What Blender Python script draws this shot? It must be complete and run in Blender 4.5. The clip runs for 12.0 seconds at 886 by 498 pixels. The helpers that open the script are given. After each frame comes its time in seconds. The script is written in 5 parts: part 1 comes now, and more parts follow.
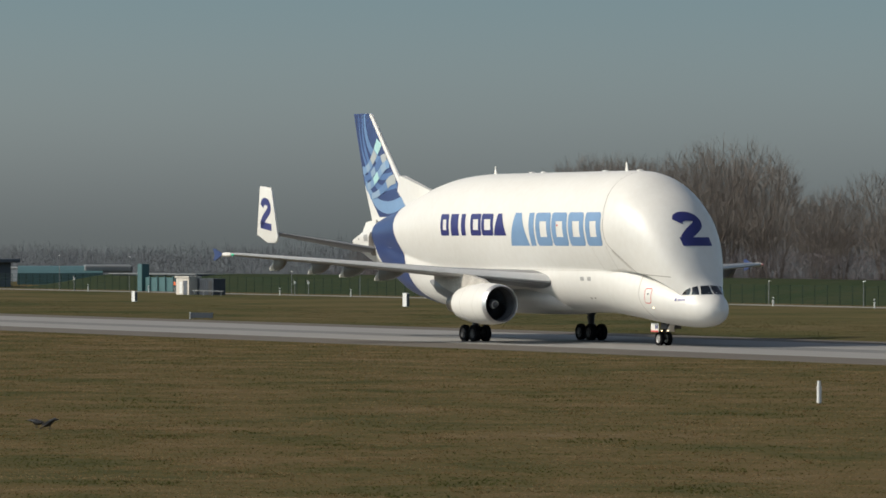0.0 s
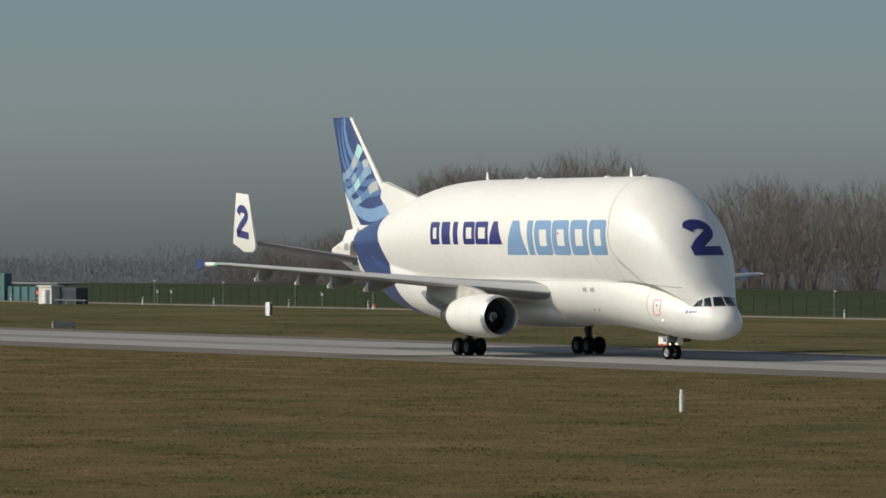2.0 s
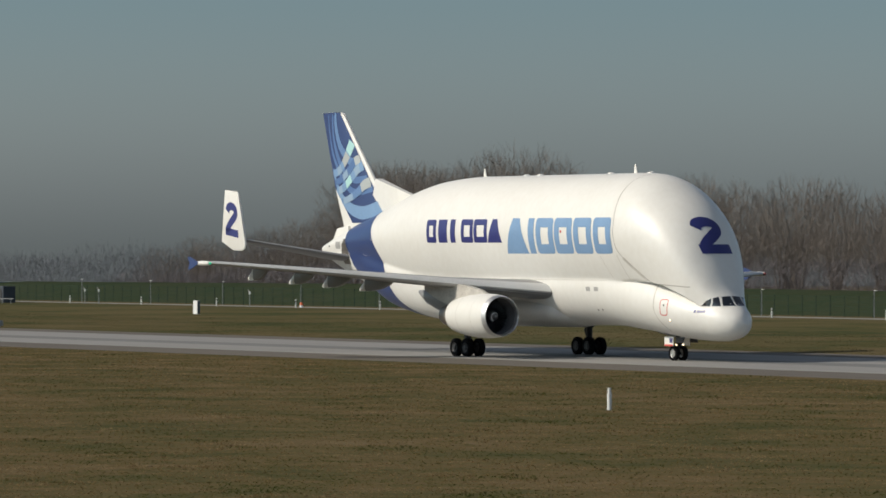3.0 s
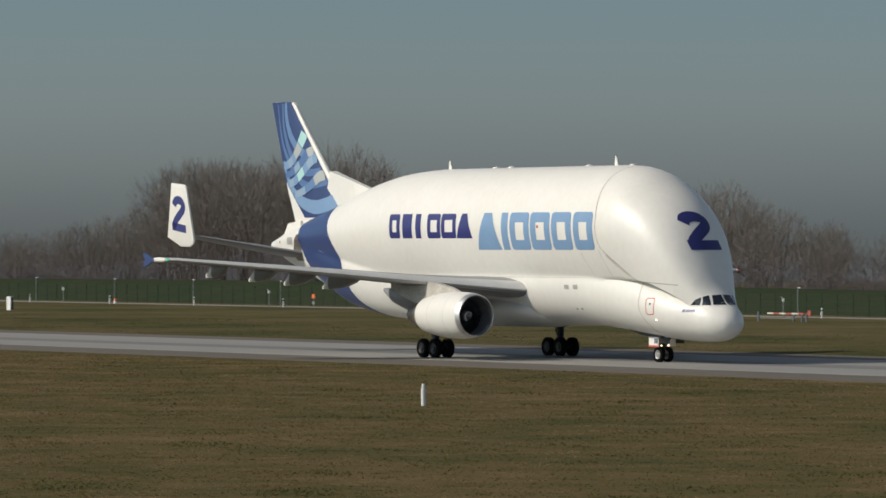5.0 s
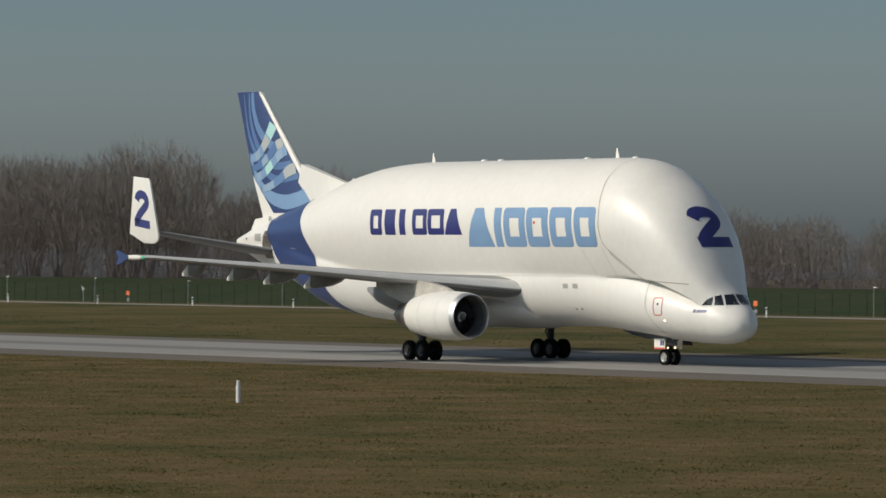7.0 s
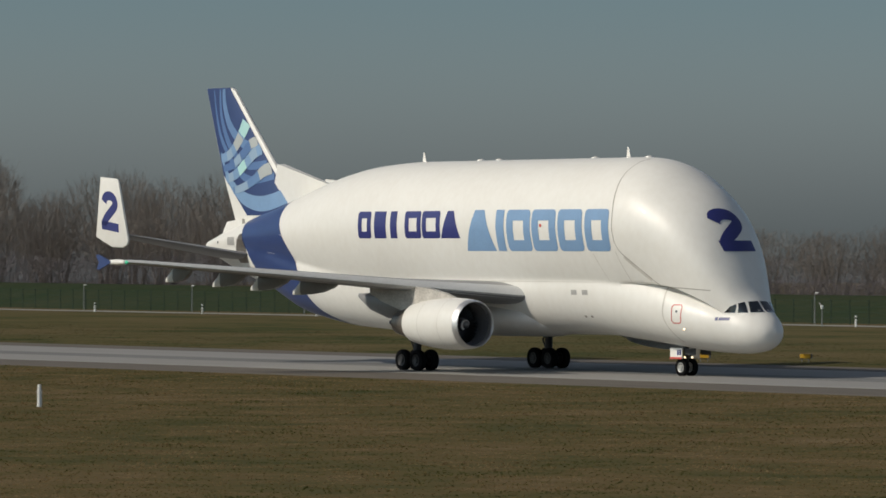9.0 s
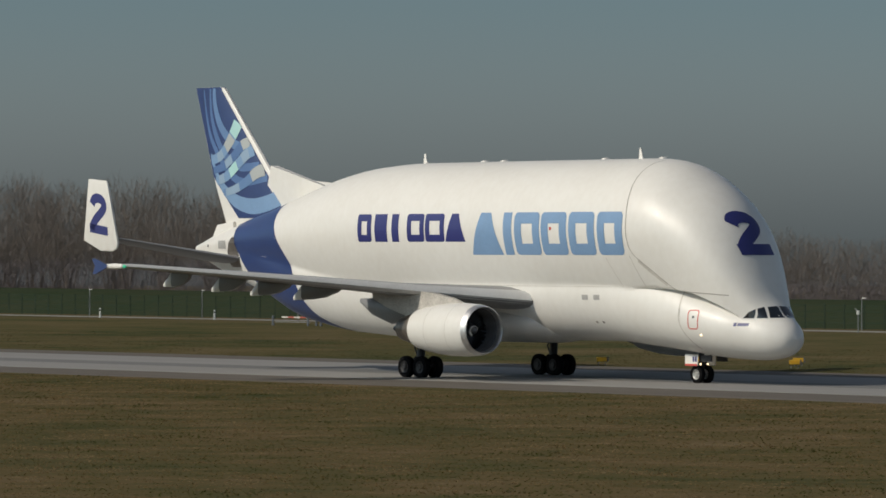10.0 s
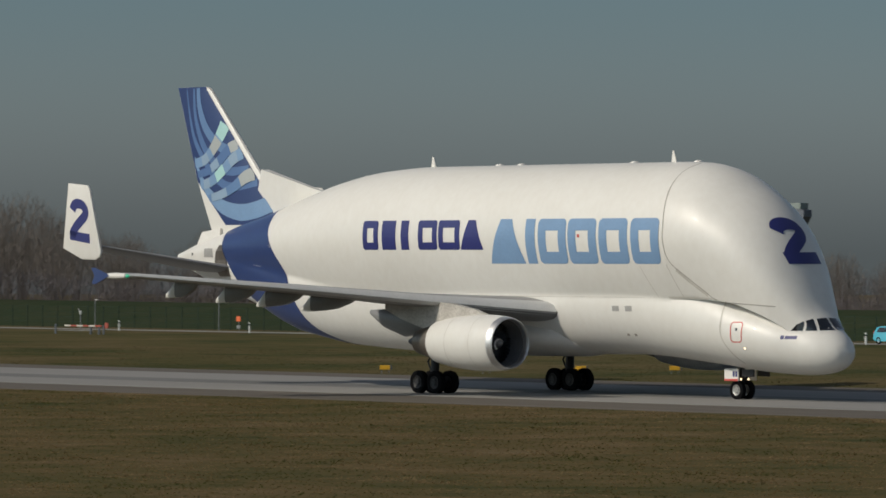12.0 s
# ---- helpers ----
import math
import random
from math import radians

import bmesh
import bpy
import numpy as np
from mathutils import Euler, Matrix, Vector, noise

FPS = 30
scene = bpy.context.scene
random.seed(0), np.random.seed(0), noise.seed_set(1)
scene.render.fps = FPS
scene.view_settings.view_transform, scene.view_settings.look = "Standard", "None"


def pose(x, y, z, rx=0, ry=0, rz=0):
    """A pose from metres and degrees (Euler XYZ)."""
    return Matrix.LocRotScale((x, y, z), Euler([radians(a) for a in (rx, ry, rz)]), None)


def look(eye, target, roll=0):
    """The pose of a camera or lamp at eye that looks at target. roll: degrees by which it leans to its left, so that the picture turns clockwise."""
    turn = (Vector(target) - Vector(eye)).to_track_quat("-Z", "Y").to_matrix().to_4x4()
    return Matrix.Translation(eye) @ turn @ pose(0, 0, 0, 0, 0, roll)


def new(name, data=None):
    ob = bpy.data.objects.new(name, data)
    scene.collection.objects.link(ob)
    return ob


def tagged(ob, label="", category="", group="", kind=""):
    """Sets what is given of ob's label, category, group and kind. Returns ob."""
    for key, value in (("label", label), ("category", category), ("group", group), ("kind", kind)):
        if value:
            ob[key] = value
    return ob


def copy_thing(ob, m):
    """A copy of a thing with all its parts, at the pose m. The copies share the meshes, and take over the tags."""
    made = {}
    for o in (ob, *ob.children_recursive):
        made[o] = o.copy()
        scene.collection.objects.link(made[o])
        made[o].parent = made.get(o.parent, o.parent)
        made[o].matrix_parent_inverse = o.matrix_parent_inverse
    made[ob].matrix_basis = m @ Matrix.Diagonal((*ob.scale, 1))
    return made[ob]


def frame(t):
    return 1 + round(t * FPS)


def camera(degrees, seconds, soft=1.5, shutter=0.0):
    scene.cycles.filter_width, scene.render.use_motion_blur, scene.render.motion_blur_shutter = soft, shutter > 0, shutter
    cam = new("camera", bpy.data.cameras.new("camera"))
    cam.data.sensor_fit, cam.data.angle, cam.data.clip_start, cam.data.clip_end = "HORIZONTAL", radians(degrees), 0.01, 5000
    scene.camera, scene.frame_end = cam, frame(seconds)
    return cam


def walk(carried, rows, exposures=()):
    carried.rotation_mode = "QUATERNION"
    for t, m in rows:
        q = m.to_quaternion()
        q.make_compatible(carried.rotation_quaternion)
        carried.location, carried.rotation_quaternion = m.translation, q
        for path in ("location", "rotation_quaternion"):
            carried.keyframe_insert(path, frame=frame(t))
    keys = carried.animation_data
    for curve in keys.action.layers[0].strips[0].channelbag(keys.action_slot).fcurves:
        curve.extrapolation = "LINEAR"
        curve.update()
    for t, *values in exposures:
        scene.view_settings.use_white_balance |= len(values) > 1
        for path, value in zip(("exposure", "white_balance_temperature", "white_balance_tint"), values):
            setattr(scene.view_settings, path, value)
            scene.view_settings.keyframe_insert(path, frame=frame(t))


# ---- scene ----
cam = camera(9.9450, 12.0, 1.6, 0.4)
EYE = (0.0, -181.200, 7.333)
# seconds, pan from the runway's axis, tilt and lean in degrees
PAN = [
    (0, 28.3716, -0.1006, 0.0105),
    (0.5, 28.6874, -0.0822, 0.0067),
    (1, 29.0776, -0.0344, 0.0067),
    (1.5, 29.4863, -0.0062, -0.0007),
    (2, 29.9126, 0.0014, -0.0014),
    (2.5, 30.3032, -0.0052, -0.0041),
    (3, 30.7254, -0.0169, -0.0047),
    (5, 32.8163, -0.0630, 0.0063),
    (5.5, 33.3721, -0.0853, 0.0075),
    (6, 33.9107, -0.1010, 0.0187),
    (6.5, 34.4030, -0.1071, 0.0181),
    (7, 34.8986, -0.0998, 0.0245),
    (9, 37.1274, -0.0570, 0.0328),
    (9.5, 37.6976, -0.0381, 0.0304),
    (10, 38.2735, -0.0164, 0.0292),
    (10.5, 38.8448, 0.0047, 0.0282),
    (11, 39.4370, 0.0344, 0.0266),
    (11.5, 40.0511, 0.0668, 0.0348),
    (12, 40.7120, 0.0778, 0.0378),
]


def aim(pan, tilt, lean):
    a, e = radians(pan), radians(tilt)
    way = Vector((-math.cos(a) * math.cos(e), math.sin(a) * math.cos(e), math.sin(e)))
    return look(EYE, Vector(EYE) + 100 * way, lean)


walk(cam, [(t, aim(p, e, r)) for t, p, e, r in PAN], [(0.0, 0.22), (3.0, 0.15), (6.5, 0.02), (9.5, -0.15), (12.0, -0.30)])

# the aircraft's way along the runway: nose wheel's place as a cubic of time
TRAVEL = [-0.00023, 0.03405, 9.3073, -303.30897]
YAW = -0.634
# ---- sky and sun ----
SUN_FROM = Vector((-0.50, -1.22, 0.88)).normalized()
SUN_AZ = math.atan2(SUN_FROM.x, SUN_FROM.y)
world = bpy.data.worlds.new("sky")
scene.world = world
world.use_nodes = True
wn, wl = world.node_tree.nodes, world.node_tree.links
wn.clear()
sky = wn.new("ShaderNodeTexSky")
sky.sky_type = "NISHITA"
sky.sun_disc = False
sky.sun_elevation = math.asin(SUN_FROM.z)
sky.sun_rotation = SUN_AZ
sky.air_density, sky.dust_density, sky.ozone_density = 1.0, 2.5, 1.5
# winter haze: greyer and dimmer low over the horizon
geo = wn.new("ShaderNodeTexCoord")
sep = wn.new("ShaderNodeSeparateXYZ")
wl.new(geo.outputs["Generated"], sep.inputs[0])
ramp = wn.new("ShaderNodeValToRGB")
ramp.color_ramp.interpolation = "EASE"
ramp.color_ramp.elements[0].position, ramp.color_ramp.elements[0].color = 0.0, (0.89, 1.02, 1.13, 1)
ramp.color_ramp.elements[1].position, ramp.color_ramp.elements[1].color = 0.6, (0.42, 0.43, 0.45, 1)
mid = ramp.color_ramp.elements.new(0.06)
mid.color = (0.41, 0.57, 0.68, 1)
wl.new(sep.outputs[2], ramp.inputs[0])
mul = wn.new("ShaderNodeMix")
mul.data_type, mul.blend_type = "RGBA", "MULTIPLY"
mul.inputs[0].default_value = 1.0
hsv = wn.new("ShaderNodeHueSaturation")
hsv.inputs["Saturation"].default_value = 0.55
wl.new(sky.outputs[0], hsv.inputs["Color"])
wl.new(hsv.outputs[0], mul.inputs[6])
wl.new(ramp.outputs[0], mul.inputs[7])
bg = wn.new("ShaderNodeBackground")
bg.inputs[1].default_value = 0.146
wl.new(mul.outputs[2], bg.inputs[0])
wout = wn.new("ShaderNodeOutputWorld")
wl.new(bg.outputs[0], wout.inputs[0])

sun = new("sun", bpy.data.lights.new("sun", "SUN"))
sun.data.energy, sun.data.angle, sun.data.color = 3.0, radians(0.5), (1.0, 0.92, 0.79)
sun.matrix_world = look(SUN_FROM * 100, (0, 0, 0))
import functools

# ---- materials ----
def mat(name, base, rough=0.5, metal=0.0, var=0.12, scale=3.0, bump=0.0, bscale=30.0, second=None, mix=0.5, coat=0.0, stretch=(1, 1, 1)):
    """A surface with colour varied at two scales, and fine relief."""
    m = bpy.data.materials.new(name)
    m.use_nodes = True
    n, k = m.node_tree.nodes, m.node_tree.links
    b = n["Principled BSDF"]
    b.inputs["Roughness"].default_value = rough
    b.inputs["Metallic"].default_value = metal
    b.inputs["Coat Weight"].default_value = coat
    b.inputs["Specular IOR Level"].default_value = 0.5 if rough < 0.7 else 0.2 if rough < 0.88 else 0.02
    tc = n.new("ShaderNodeTexCoord")
    mp = n.new("ShaderNodeMapping")
    mp.inputs["Scale"].default_value = stretch
    k.new(tc.outputs["Object"], mp.inputs[0])
    big, fine = n.new("ShaderNodeTexNoise"), n.new("ShaderNodeTexNoise")
    big.inputs["Scale"].default_value, fine.inputs["Scale"].default_value = scale, scale * 9
    big.inputs["Detail"].default_value, fine.inputs["Detail"].default_value = 5, 3
    k.new(mp.outputs[0], big.inputs["Vector"])
    k.new(mp.outputs[0], fine.inputs["Vector"])
    add = n.new("ShaderNodeMath")
    add.operation = "ADD"
    k.new(big.outputs[0], add.inputs[0])
    k.new(fine.outputs[0], add.inputs[1])
    r = n.new("ShaderNodeMapRange")
    r.inputs[1].default_value, r.inputs[2].default_value = 0.75, 1.25
    r.inputs[3].default_value, r.inputs[4].default_value = 0.0, 1.0
    k.new(add.outputs[0], r.inputs[0])
    c = n.new("ShaderNodeMix")
    c.data_type = "RGBA"
    lo = second if second else tuple(v * (1 - var) for v in base)
    c.inputs[6].default_value, c.inputs[7].default_value = (*base, 1), (*lo, 1)
    k.new(r.outputs[0], c.inputs[0])
    k.new(c.outputs[2], b.inputs["Base Color"])
    if bump:
        t = n.new("ShaderNodeTexNoise")
        t.inputs["Scale"].default_value, t.inputs["Detail"].default_value = bscale, 4
        k.new(tc.outputs["Object"], t.inputs["Vector"])
        bp = n.new("ShaderNodeBump")
        bp.inputs["Strength"].default_value, bp.inputs["Distance"].default_value = bump, 0.05
        k.new(t.outputs[0], bp.inputs["Height"])
        k.new(bp.outputs[0], b.inputs["Normal"])
    return m


def glow(name, colour, strength):
    m = mat(name, colour, 0.3)
    b = m.node_tree.nodes["Principled BSDF"]
    b.inputs["Emission Color"].default_value = (*colour, 1)
    b.inputs["Emission Strength"].default_value = strength
    return m


WHITE = mat("white_gloss_paint", (0.77, 0.752, 0.705), 0.42, 0, 0.05, 0.30, 0, coat=0.06, second=(0.735, 0.712, 0.660), stretch=(1.0, 1, 0.7))
GREY_WING = mat("wing_grey_paint", (0.25, 0.25, 0.25), 0.4, 0, 0.12, 0.8, stretch=(2, 0.5, 1))
NAVY = mat("navy_paint", (0.030, 0.036, 0.17), 0.4, 0, 0.10, 1.0)
BLUE = mat("deep_blue_paint", (0.024, 0.050, 0.165), 0.38, 0, 0.10, 0.8, coat=0.2)
LIGHT_BLUE = mat("light_blue_paint", (0.20, 0.33, 0.52), 0.4, 0, 0.08, 1.0)
MID_BLUE = mat("mid_blue_paint", (0.095, 0.18, 0.37), 0.38, 0, 0.08, 1.0)
PALE_BLUE = mat("pale_blue_paint", (0.281, 0.390, 0.515), 0.4, 0, 0.06, 1.0)
ARC_BLUE = mat("sky_blue_paint", (0.13, 0.235, 0.43), 0.4, 0, 0.08, 1.0)
PALEGREY = mat("pale_grey_paint", (0.425, 0.451, 0.442), 0.42, 0, 0.06, 1.0)
AQUA = mat("pale_aqua_paint", (0.42, 0.68, 0.66), 0.4, 0, 0.06, 1.0)
CHROME = mat("dulled_lip_metal", (0.62, 0.62, 0.62), 0.45, 0.85, 0.08, 2.0)
STEEL = mat("worn_grey_steel", (0.32, 0.32, 0.33), 0.42, 0.8, 0.25, 3.0)
NOZZLE = mat("heat_stained_nozzle", (0.30, 0.26, 0.22), 0.45, 0.8, 0.35, 2.0)
SLATEDGE = mat("pale_slat_paint", (0.58, 0.58, 0.57), 0.4, 0, 0.1, 1.0)
LINER = mat("grey_acoustic_liner", (0.17, 0.17, 0.175), 0.6, 0, 0.25, 4.0)
DARK = mat("dark_duct", (0.035, 0.037, 0.042), 0.5, 0, 0.3, 4.0)
PYLON = mat("soot_stained_paint", (0.58, 0.55, 0.50), 0.5, 0, 0.3, 1.2, second=(0.36, 0.335, 0.30))
FAN = mat("dark_titanium_blade", (0.10, 0.10, 0.11), 0.35, 0.8, 0.2, 5.0)
RUBBER = mat("black_tyre_rubber", (0.012, 0.012, 0.013), 0.9, 0, 0.3, 6.0, 0.3, 60)
HUB = mat("pale_wheel_hub", (0.42, 0.42, 0.40), 0.45, 0.4, 0.3, 8.0)
GEAR = mat("oily_dark_gear", (0.028, 0.028, 0.030), 0.55, 0.2, 0.4, 5.0)
SEAM = mat("grimy_panel_gap", (0.40, 0.37, 0.32), 0.7, 0, 0.4, 2.0)
GRIME = mat("grey_grime_streak", (0.62, 0.59, 0.53), 0.5, 0, 0.2, 1.0)
GLASS = mat("dark_cockpit_glass", (0.012, 0.016, 0.022), 0.06, 0, 0.2, 2.0, coat=1.0)
RED = mat("red_outline_paint", (0.62, 0.10, 0.08), 0.45, 0, 0.1, 3.0)
GREYPANEL = mat("grey_vent_panel", (0.42, 0.41, 0.39), 0.5, 0, 0.2, 6.0)
LAMP = glow("warm_lamp_glass", (1.0, 0.74, 0.45), 2.5)
REDLENS = mat("dark_red_lens", (0.20, 0.02, 0.02), 0.3)
NAVLAMP = glow("green_lamp_glass", (0.05, 0.45, 0.25), 0.5)


# ---- building helpers ----
def mesh_part(name, verts, faces, material, parent=None, label="", smooth=False):
    me = bpy.data.meshes.new(name)
    me.from_pydata([tuple(v) for v in verts], [], [tuple(q) for q in faces])
    me.materials.append(material)
    if smooth:
        me.polygons.foreach_set("use_smooth", [True] * len(me.polygons))
        me.set_sharp_from_angle(angle=radians(40))
    ob = new(name, me)
    ob.parent = parent
    if label:
        ob["label"] = label
    return ob


def part(name, bm, material, parent=None, label="", smooth=False):
    me = bpy.data.meshes.new(name)
    bm.to_mesh(me)
    bm.free()
    me.materials.append(material)
    if smooth:
        me.polygons.foreach_set("use_smooth", [True] * len(me.polygons))
        me.set_sharp_from_angle(angle=radians(40))
    ob = new(name, me)
    ob.parent = parent
    if label:
        ob["label"] = label
    return ob


def thing(name, label, category, m=None, group="", kind=""):
    ob = new(name)
    ob.empty_display_size = 0.2
    if m is not None:
        ob.matrix_basis = m
    return tagged(ob, label, category, group, kind)


def loft(rings, close=True, caps=True):
    """Verts and faces through rings of equal count."""
    n = len(rings[0])
    verts = [v for ring in rings for v in ring]
    faces = []
    for i in range(len(rings) - 1):
        for j in range(n if close else n - 1):
            a, b = i * n + j, i * n + (j + 1) % n
            faces.append((a, b, b + n, a + n))
    if caps:
        faces.append(tuple(range(n))[::-1])
        faces.append(tuple(range((len(rings) - 1) * n, len(rings) * n)))
    return verts, faces


def revolve(profile, n=40, axis="x", centre=(0, 0, 0)):
    """A turned surface: profile of (along, radius)."""
    rings = []
    for s, r in profile:
        ring = []
        for j in range(n):
            a = 2 * math.pi * j / n
            c, d = r * math.cos(a), r * math.sin(a)
            p = (s, c, d) if axis == "x" else (d, s, c) if axis == "y" else (c, d, s)
            ring.append(tuple(p[i] + centre[i] for i in range(3)))
        rings.append(ring)
    return rings


def tube(bm, a, b, r0, r1=None, n=10):
    a, b = Vector(a), Vector(b)
    r1 = r0 if r1 is None else r1
    d = (b - a).normalized()
    u = d.orthogonal().normalized()
    v = d.cross(u)
    rings = []
    for p, r in ((a, r0), (b, r1)):
        rings.append([bm.verts.new(p + r * (math.cos(t) * u + math.sin(t) * v)) for t in (2 * math.pi * i / n for i in range(n))])
    for i in range(n):
        bm.faces.new((rings[0][i], rings[0][(i + 1) % n], rings[1][(i + 1) % n], rings[1][i]))
    bm.faces.new(rings[0][::-1])
    bm.faces.new(rings[1])
    return bm


def box(bm, centre, size, bevel=0.0):
    g = bmesh.ops.create_cube(bm, size=1, matrix=Matrix.Translation(centre) @ Matrix.Diagonal((*size, 1)))
    if bevel:
        es = list({e for v in g["verts"] for e in v.link_edges})
        bmesh.ops.bevel(bm, geom=es, offset=bevel, segments=2, affect="EDGES", profile=0.5)
    return bm


def smooth_curve(xs, ys):
    """A monotone cubic through the given stations, xs rising."""
    xs, ys = np.asarray(xs, float), np.asarray(ys, float)
    h, d = np.diff(xs), np.diff(ys) / np.diff(xs)
    m = np.zeros(len(xs))
    m[0], m[-1] = d[0], d[-1]
    for i in range(1, len(xs) - 1):
        if d[i - 1] * d[i] > 0:
            w1, w2 = 2 * h[i] + h[i - 1], h[i] + 2 * h[i - 1]
            m[i] = (w1 + w2) / (w1 / d[i - 1] + w2 / d[i])

    def f(x):
        x = np.clip(x, xs[0], xs[-1])
        i = np.clip(np.searchsorted(xs, x) - 1, 0, len(xs) - 2)
        t = (x - xs[i]) / h[i]
        return (ys[i] * (2 * t**3 - 3 * t**2 + 1) + m[i] * h[i] * (t**3 - 2 * t**2 + t)
                + ys[i + 1] * (-2 * t**3 + 3 * t**2) + m[i + 1] * h[i] * (t**3 - t**2))
    return f


def ribbon(points, widths):
    """A flat band along 2D points: its two edges, as lists."""
    left, right = [], []
    for i, p in enumerate(points):
        a, b = points[max(i - 1, 0)], points[min(i + 1, len(points) - 1)]
        dx, dy = b[0] - a[0], b[1] - a[1]
        k = math.hypot(dx, dy) or 1
        w = widths[i] / 2 if isinstance(widths, (list, tuple)) else widths / 2
        left.append((p[0] - dy / k * w, p[1] + dx / k * w))
        right.append((p[0] + dy / k * w, p[1] - dx / k * w))
    return left, right


def dense(points, step=0.12):
    out = []
    for a, b in zip(points, points[1:]):
        n = max(1, int(math.dist(a, b) / step))
        out += [(a[0] + (b[0] - a[0]) * i / n, a[1] + (b[1] - a[1]) * i / n) for i in range(n)]
    return out + [points[-1]]


def curved(points, n=10):
    """A Catmull-Rom curve through 2D points."""
    p = [points[0]] + list(points) + [points[-1]]
    out = []
    for i in range(1, len(p) - 2):
        for s in range(n):
            t = s / n
            out.append(tuple(0.5 * (2 * p[i][k] + (p[i + 1][k] - p[i - 1][k]) * t + (2 * p[i - 1][k] - 5 * p[i][k] + 4 * p[i + 1][k] - p[i + 2][k]) * t * t
                                    + (3 * p[i][k] - p[i - 1][k] - 3 * p[i + 1][k] + p[i + 2][k]) * t**3) for k in (0, 1)))
    return out + [tuple(points[-1])]
# ---- ground, runway, road, embankment ----
def turf(name, tones, scale, bump, low=0.36, high=0.64):
    """Worn turf: patches of several tones at three scales, with fine relief."""
    m = mat(name, tones[0], 0.95)
    n, k = m.node_tree.nodes, m.node_tree.links
    b = n["Principled BSDF"]
    tc = n.new("ShaderNodeTexCoord")
    total = None
    for f, w, d in ((scale, 0.50, 4), (scale * 5.5, 0.30, 4), (scale * 40, 0.20, 3)):
        t = n.new("ShaderNodeTexNoise")
        t.inputs["Scale"].default_value, t.inputs["Detail"].default_value = f, d
        k.new(tc.outputs["Object"], t.inputs["Vector"])
        g = n.new("ShaderNodeMath")
        g.operation = "MULTIPLY"
        g.inputs[1].default_value = w
        k.new(t.outputs[0], g.inputs[0])
        if total is None:
            total = g
        else:
            a = n.new("ShaderNodeMath")
            a.operation = "ADD"
            k.new(total.outputs[0], a.inputs[0])
            k.new(g.outputs[0], a.inputs[1])
            total = a
    r = n.new("ShaderNodeValToRGB")
    e = r.color_ramp.elements
    e[0].position, e[0].color = low, (*tones[0], 1)
    e[1].position, e[1].color = high, (*tones[-1], 1)
    for i, c in enumerate(tones[1:-1]):
        e.new(low + (high - low) * (i + 1) / (len(tones) - 1)).color = (*c, 1)
    k.new(total.outputs[0], r.inputs[0])
    k.new(r.outputs[0], b.inputs["Base Color"])
    t = n.new("ShaderNodeTexNoise")
    t.inputs["Scale"].default_value, t.inputs["Detail"].default_value = 4.0, 4
    k.new(tc.outputs["Object"], t.inputs["Vector"])
    bp = n.new("ShaderNodeBump")
    bp.inputs["Strength"].default_value, bp.inputs["Distance"].default_value = bump, 0.06
    k.new(t.outputs[0], bp.inputs["Height"])
    k.new(bp.outputs[0], b.inputs["Normal"])
    return m


GRASS = turf("dry_winter_grass", [(0.046, 0.052, 0.019), (0.073, 0.068, 0.029), (0.093, 0.077, 0.033), (0.112, 0.085, 0.039), (0.129, 0.093, 0.047), (0.149, 0.114, 0.063)], 0.10, 0.55)
FIELD = turf("olive_field_grass", [(0.054, 0.059, 0.024), (0.079, 0.074, 0.030), (0.095, 0.081, 0.036), (0.109, 0.087, 0.041), (0.126, 0.099, 0.050)], 0.05, 0.5, 0.42, 0.60)
BANK = mat("green_bank_grass", (0.028, 0.043, 0.020), 0.9, 0, 0, 0.12, 0.5, 4.0, second=(0.044, 0.050, 0.026))
CONCRETE = mat("pale_runway_concrete", (0.278, 0.267, 0.250), 0.8, 0, 0.12, 0.15, 0.1, 8.0, stretch=(0.1, 1.5, 1))
SHOULDER = mat("brown_grey_shoulder", (0.140, 0.122, 0.101), 0.85, 0, 0.2, 0.3, 0.15, 8.0, stretch=(0.1, 1.5, 1))
TYREMARK = mat("rubbered_concrete", (0.198, 0.193, 0.184), 0.8, 0, 0.2, 0.2, 0.1, 8.0, stretch=(0.08, 2, 1))
ROADGREY = mat("service_road_concrete", (0.259, 0.245, 0.226), 0.85, 0, 0.15, 0.2, 0.1, 6.0)

RINGS = ((0.0, 0.0), (300.0, 0.0), (900.0, 0.0), (1500.0, -4.0), (4900.0, -42.0))


def ground_height(x, y):
    """Level airfield that falls away gently far out."""
    return float(np.interp(math.hypot(x - EYE[0], y - EYE[1]), [r[0] for r in RINGS], [r[1] for r in RINGS]))


gv, gq, seg = [(EYE[0], EYE[1], 0.0)], [], 64
for rr, zz in RINGS[1:]:
    gv += [(EYE[0] + rr * math.cos(2 * math.pi * i / seg), EYE[1] + rr * math.sin(2 * math.pi * i / seg), zz) for i in range(seg)]
for i in range(seg):
    j = (i + 1) % seg
    gq.append((0, 1 + i, 1 + j))
    for k in range(len(RINGS) - 2):
        a = 1 + k * seg
        gq.append((a + i, a + seg + i, a + seg + j, a + j))
ground = mesh_part("ground", gv, gq, GRASS)
tagged(ground, "flat dry brown and olive winter airfield grass", "ground", kind="structure")


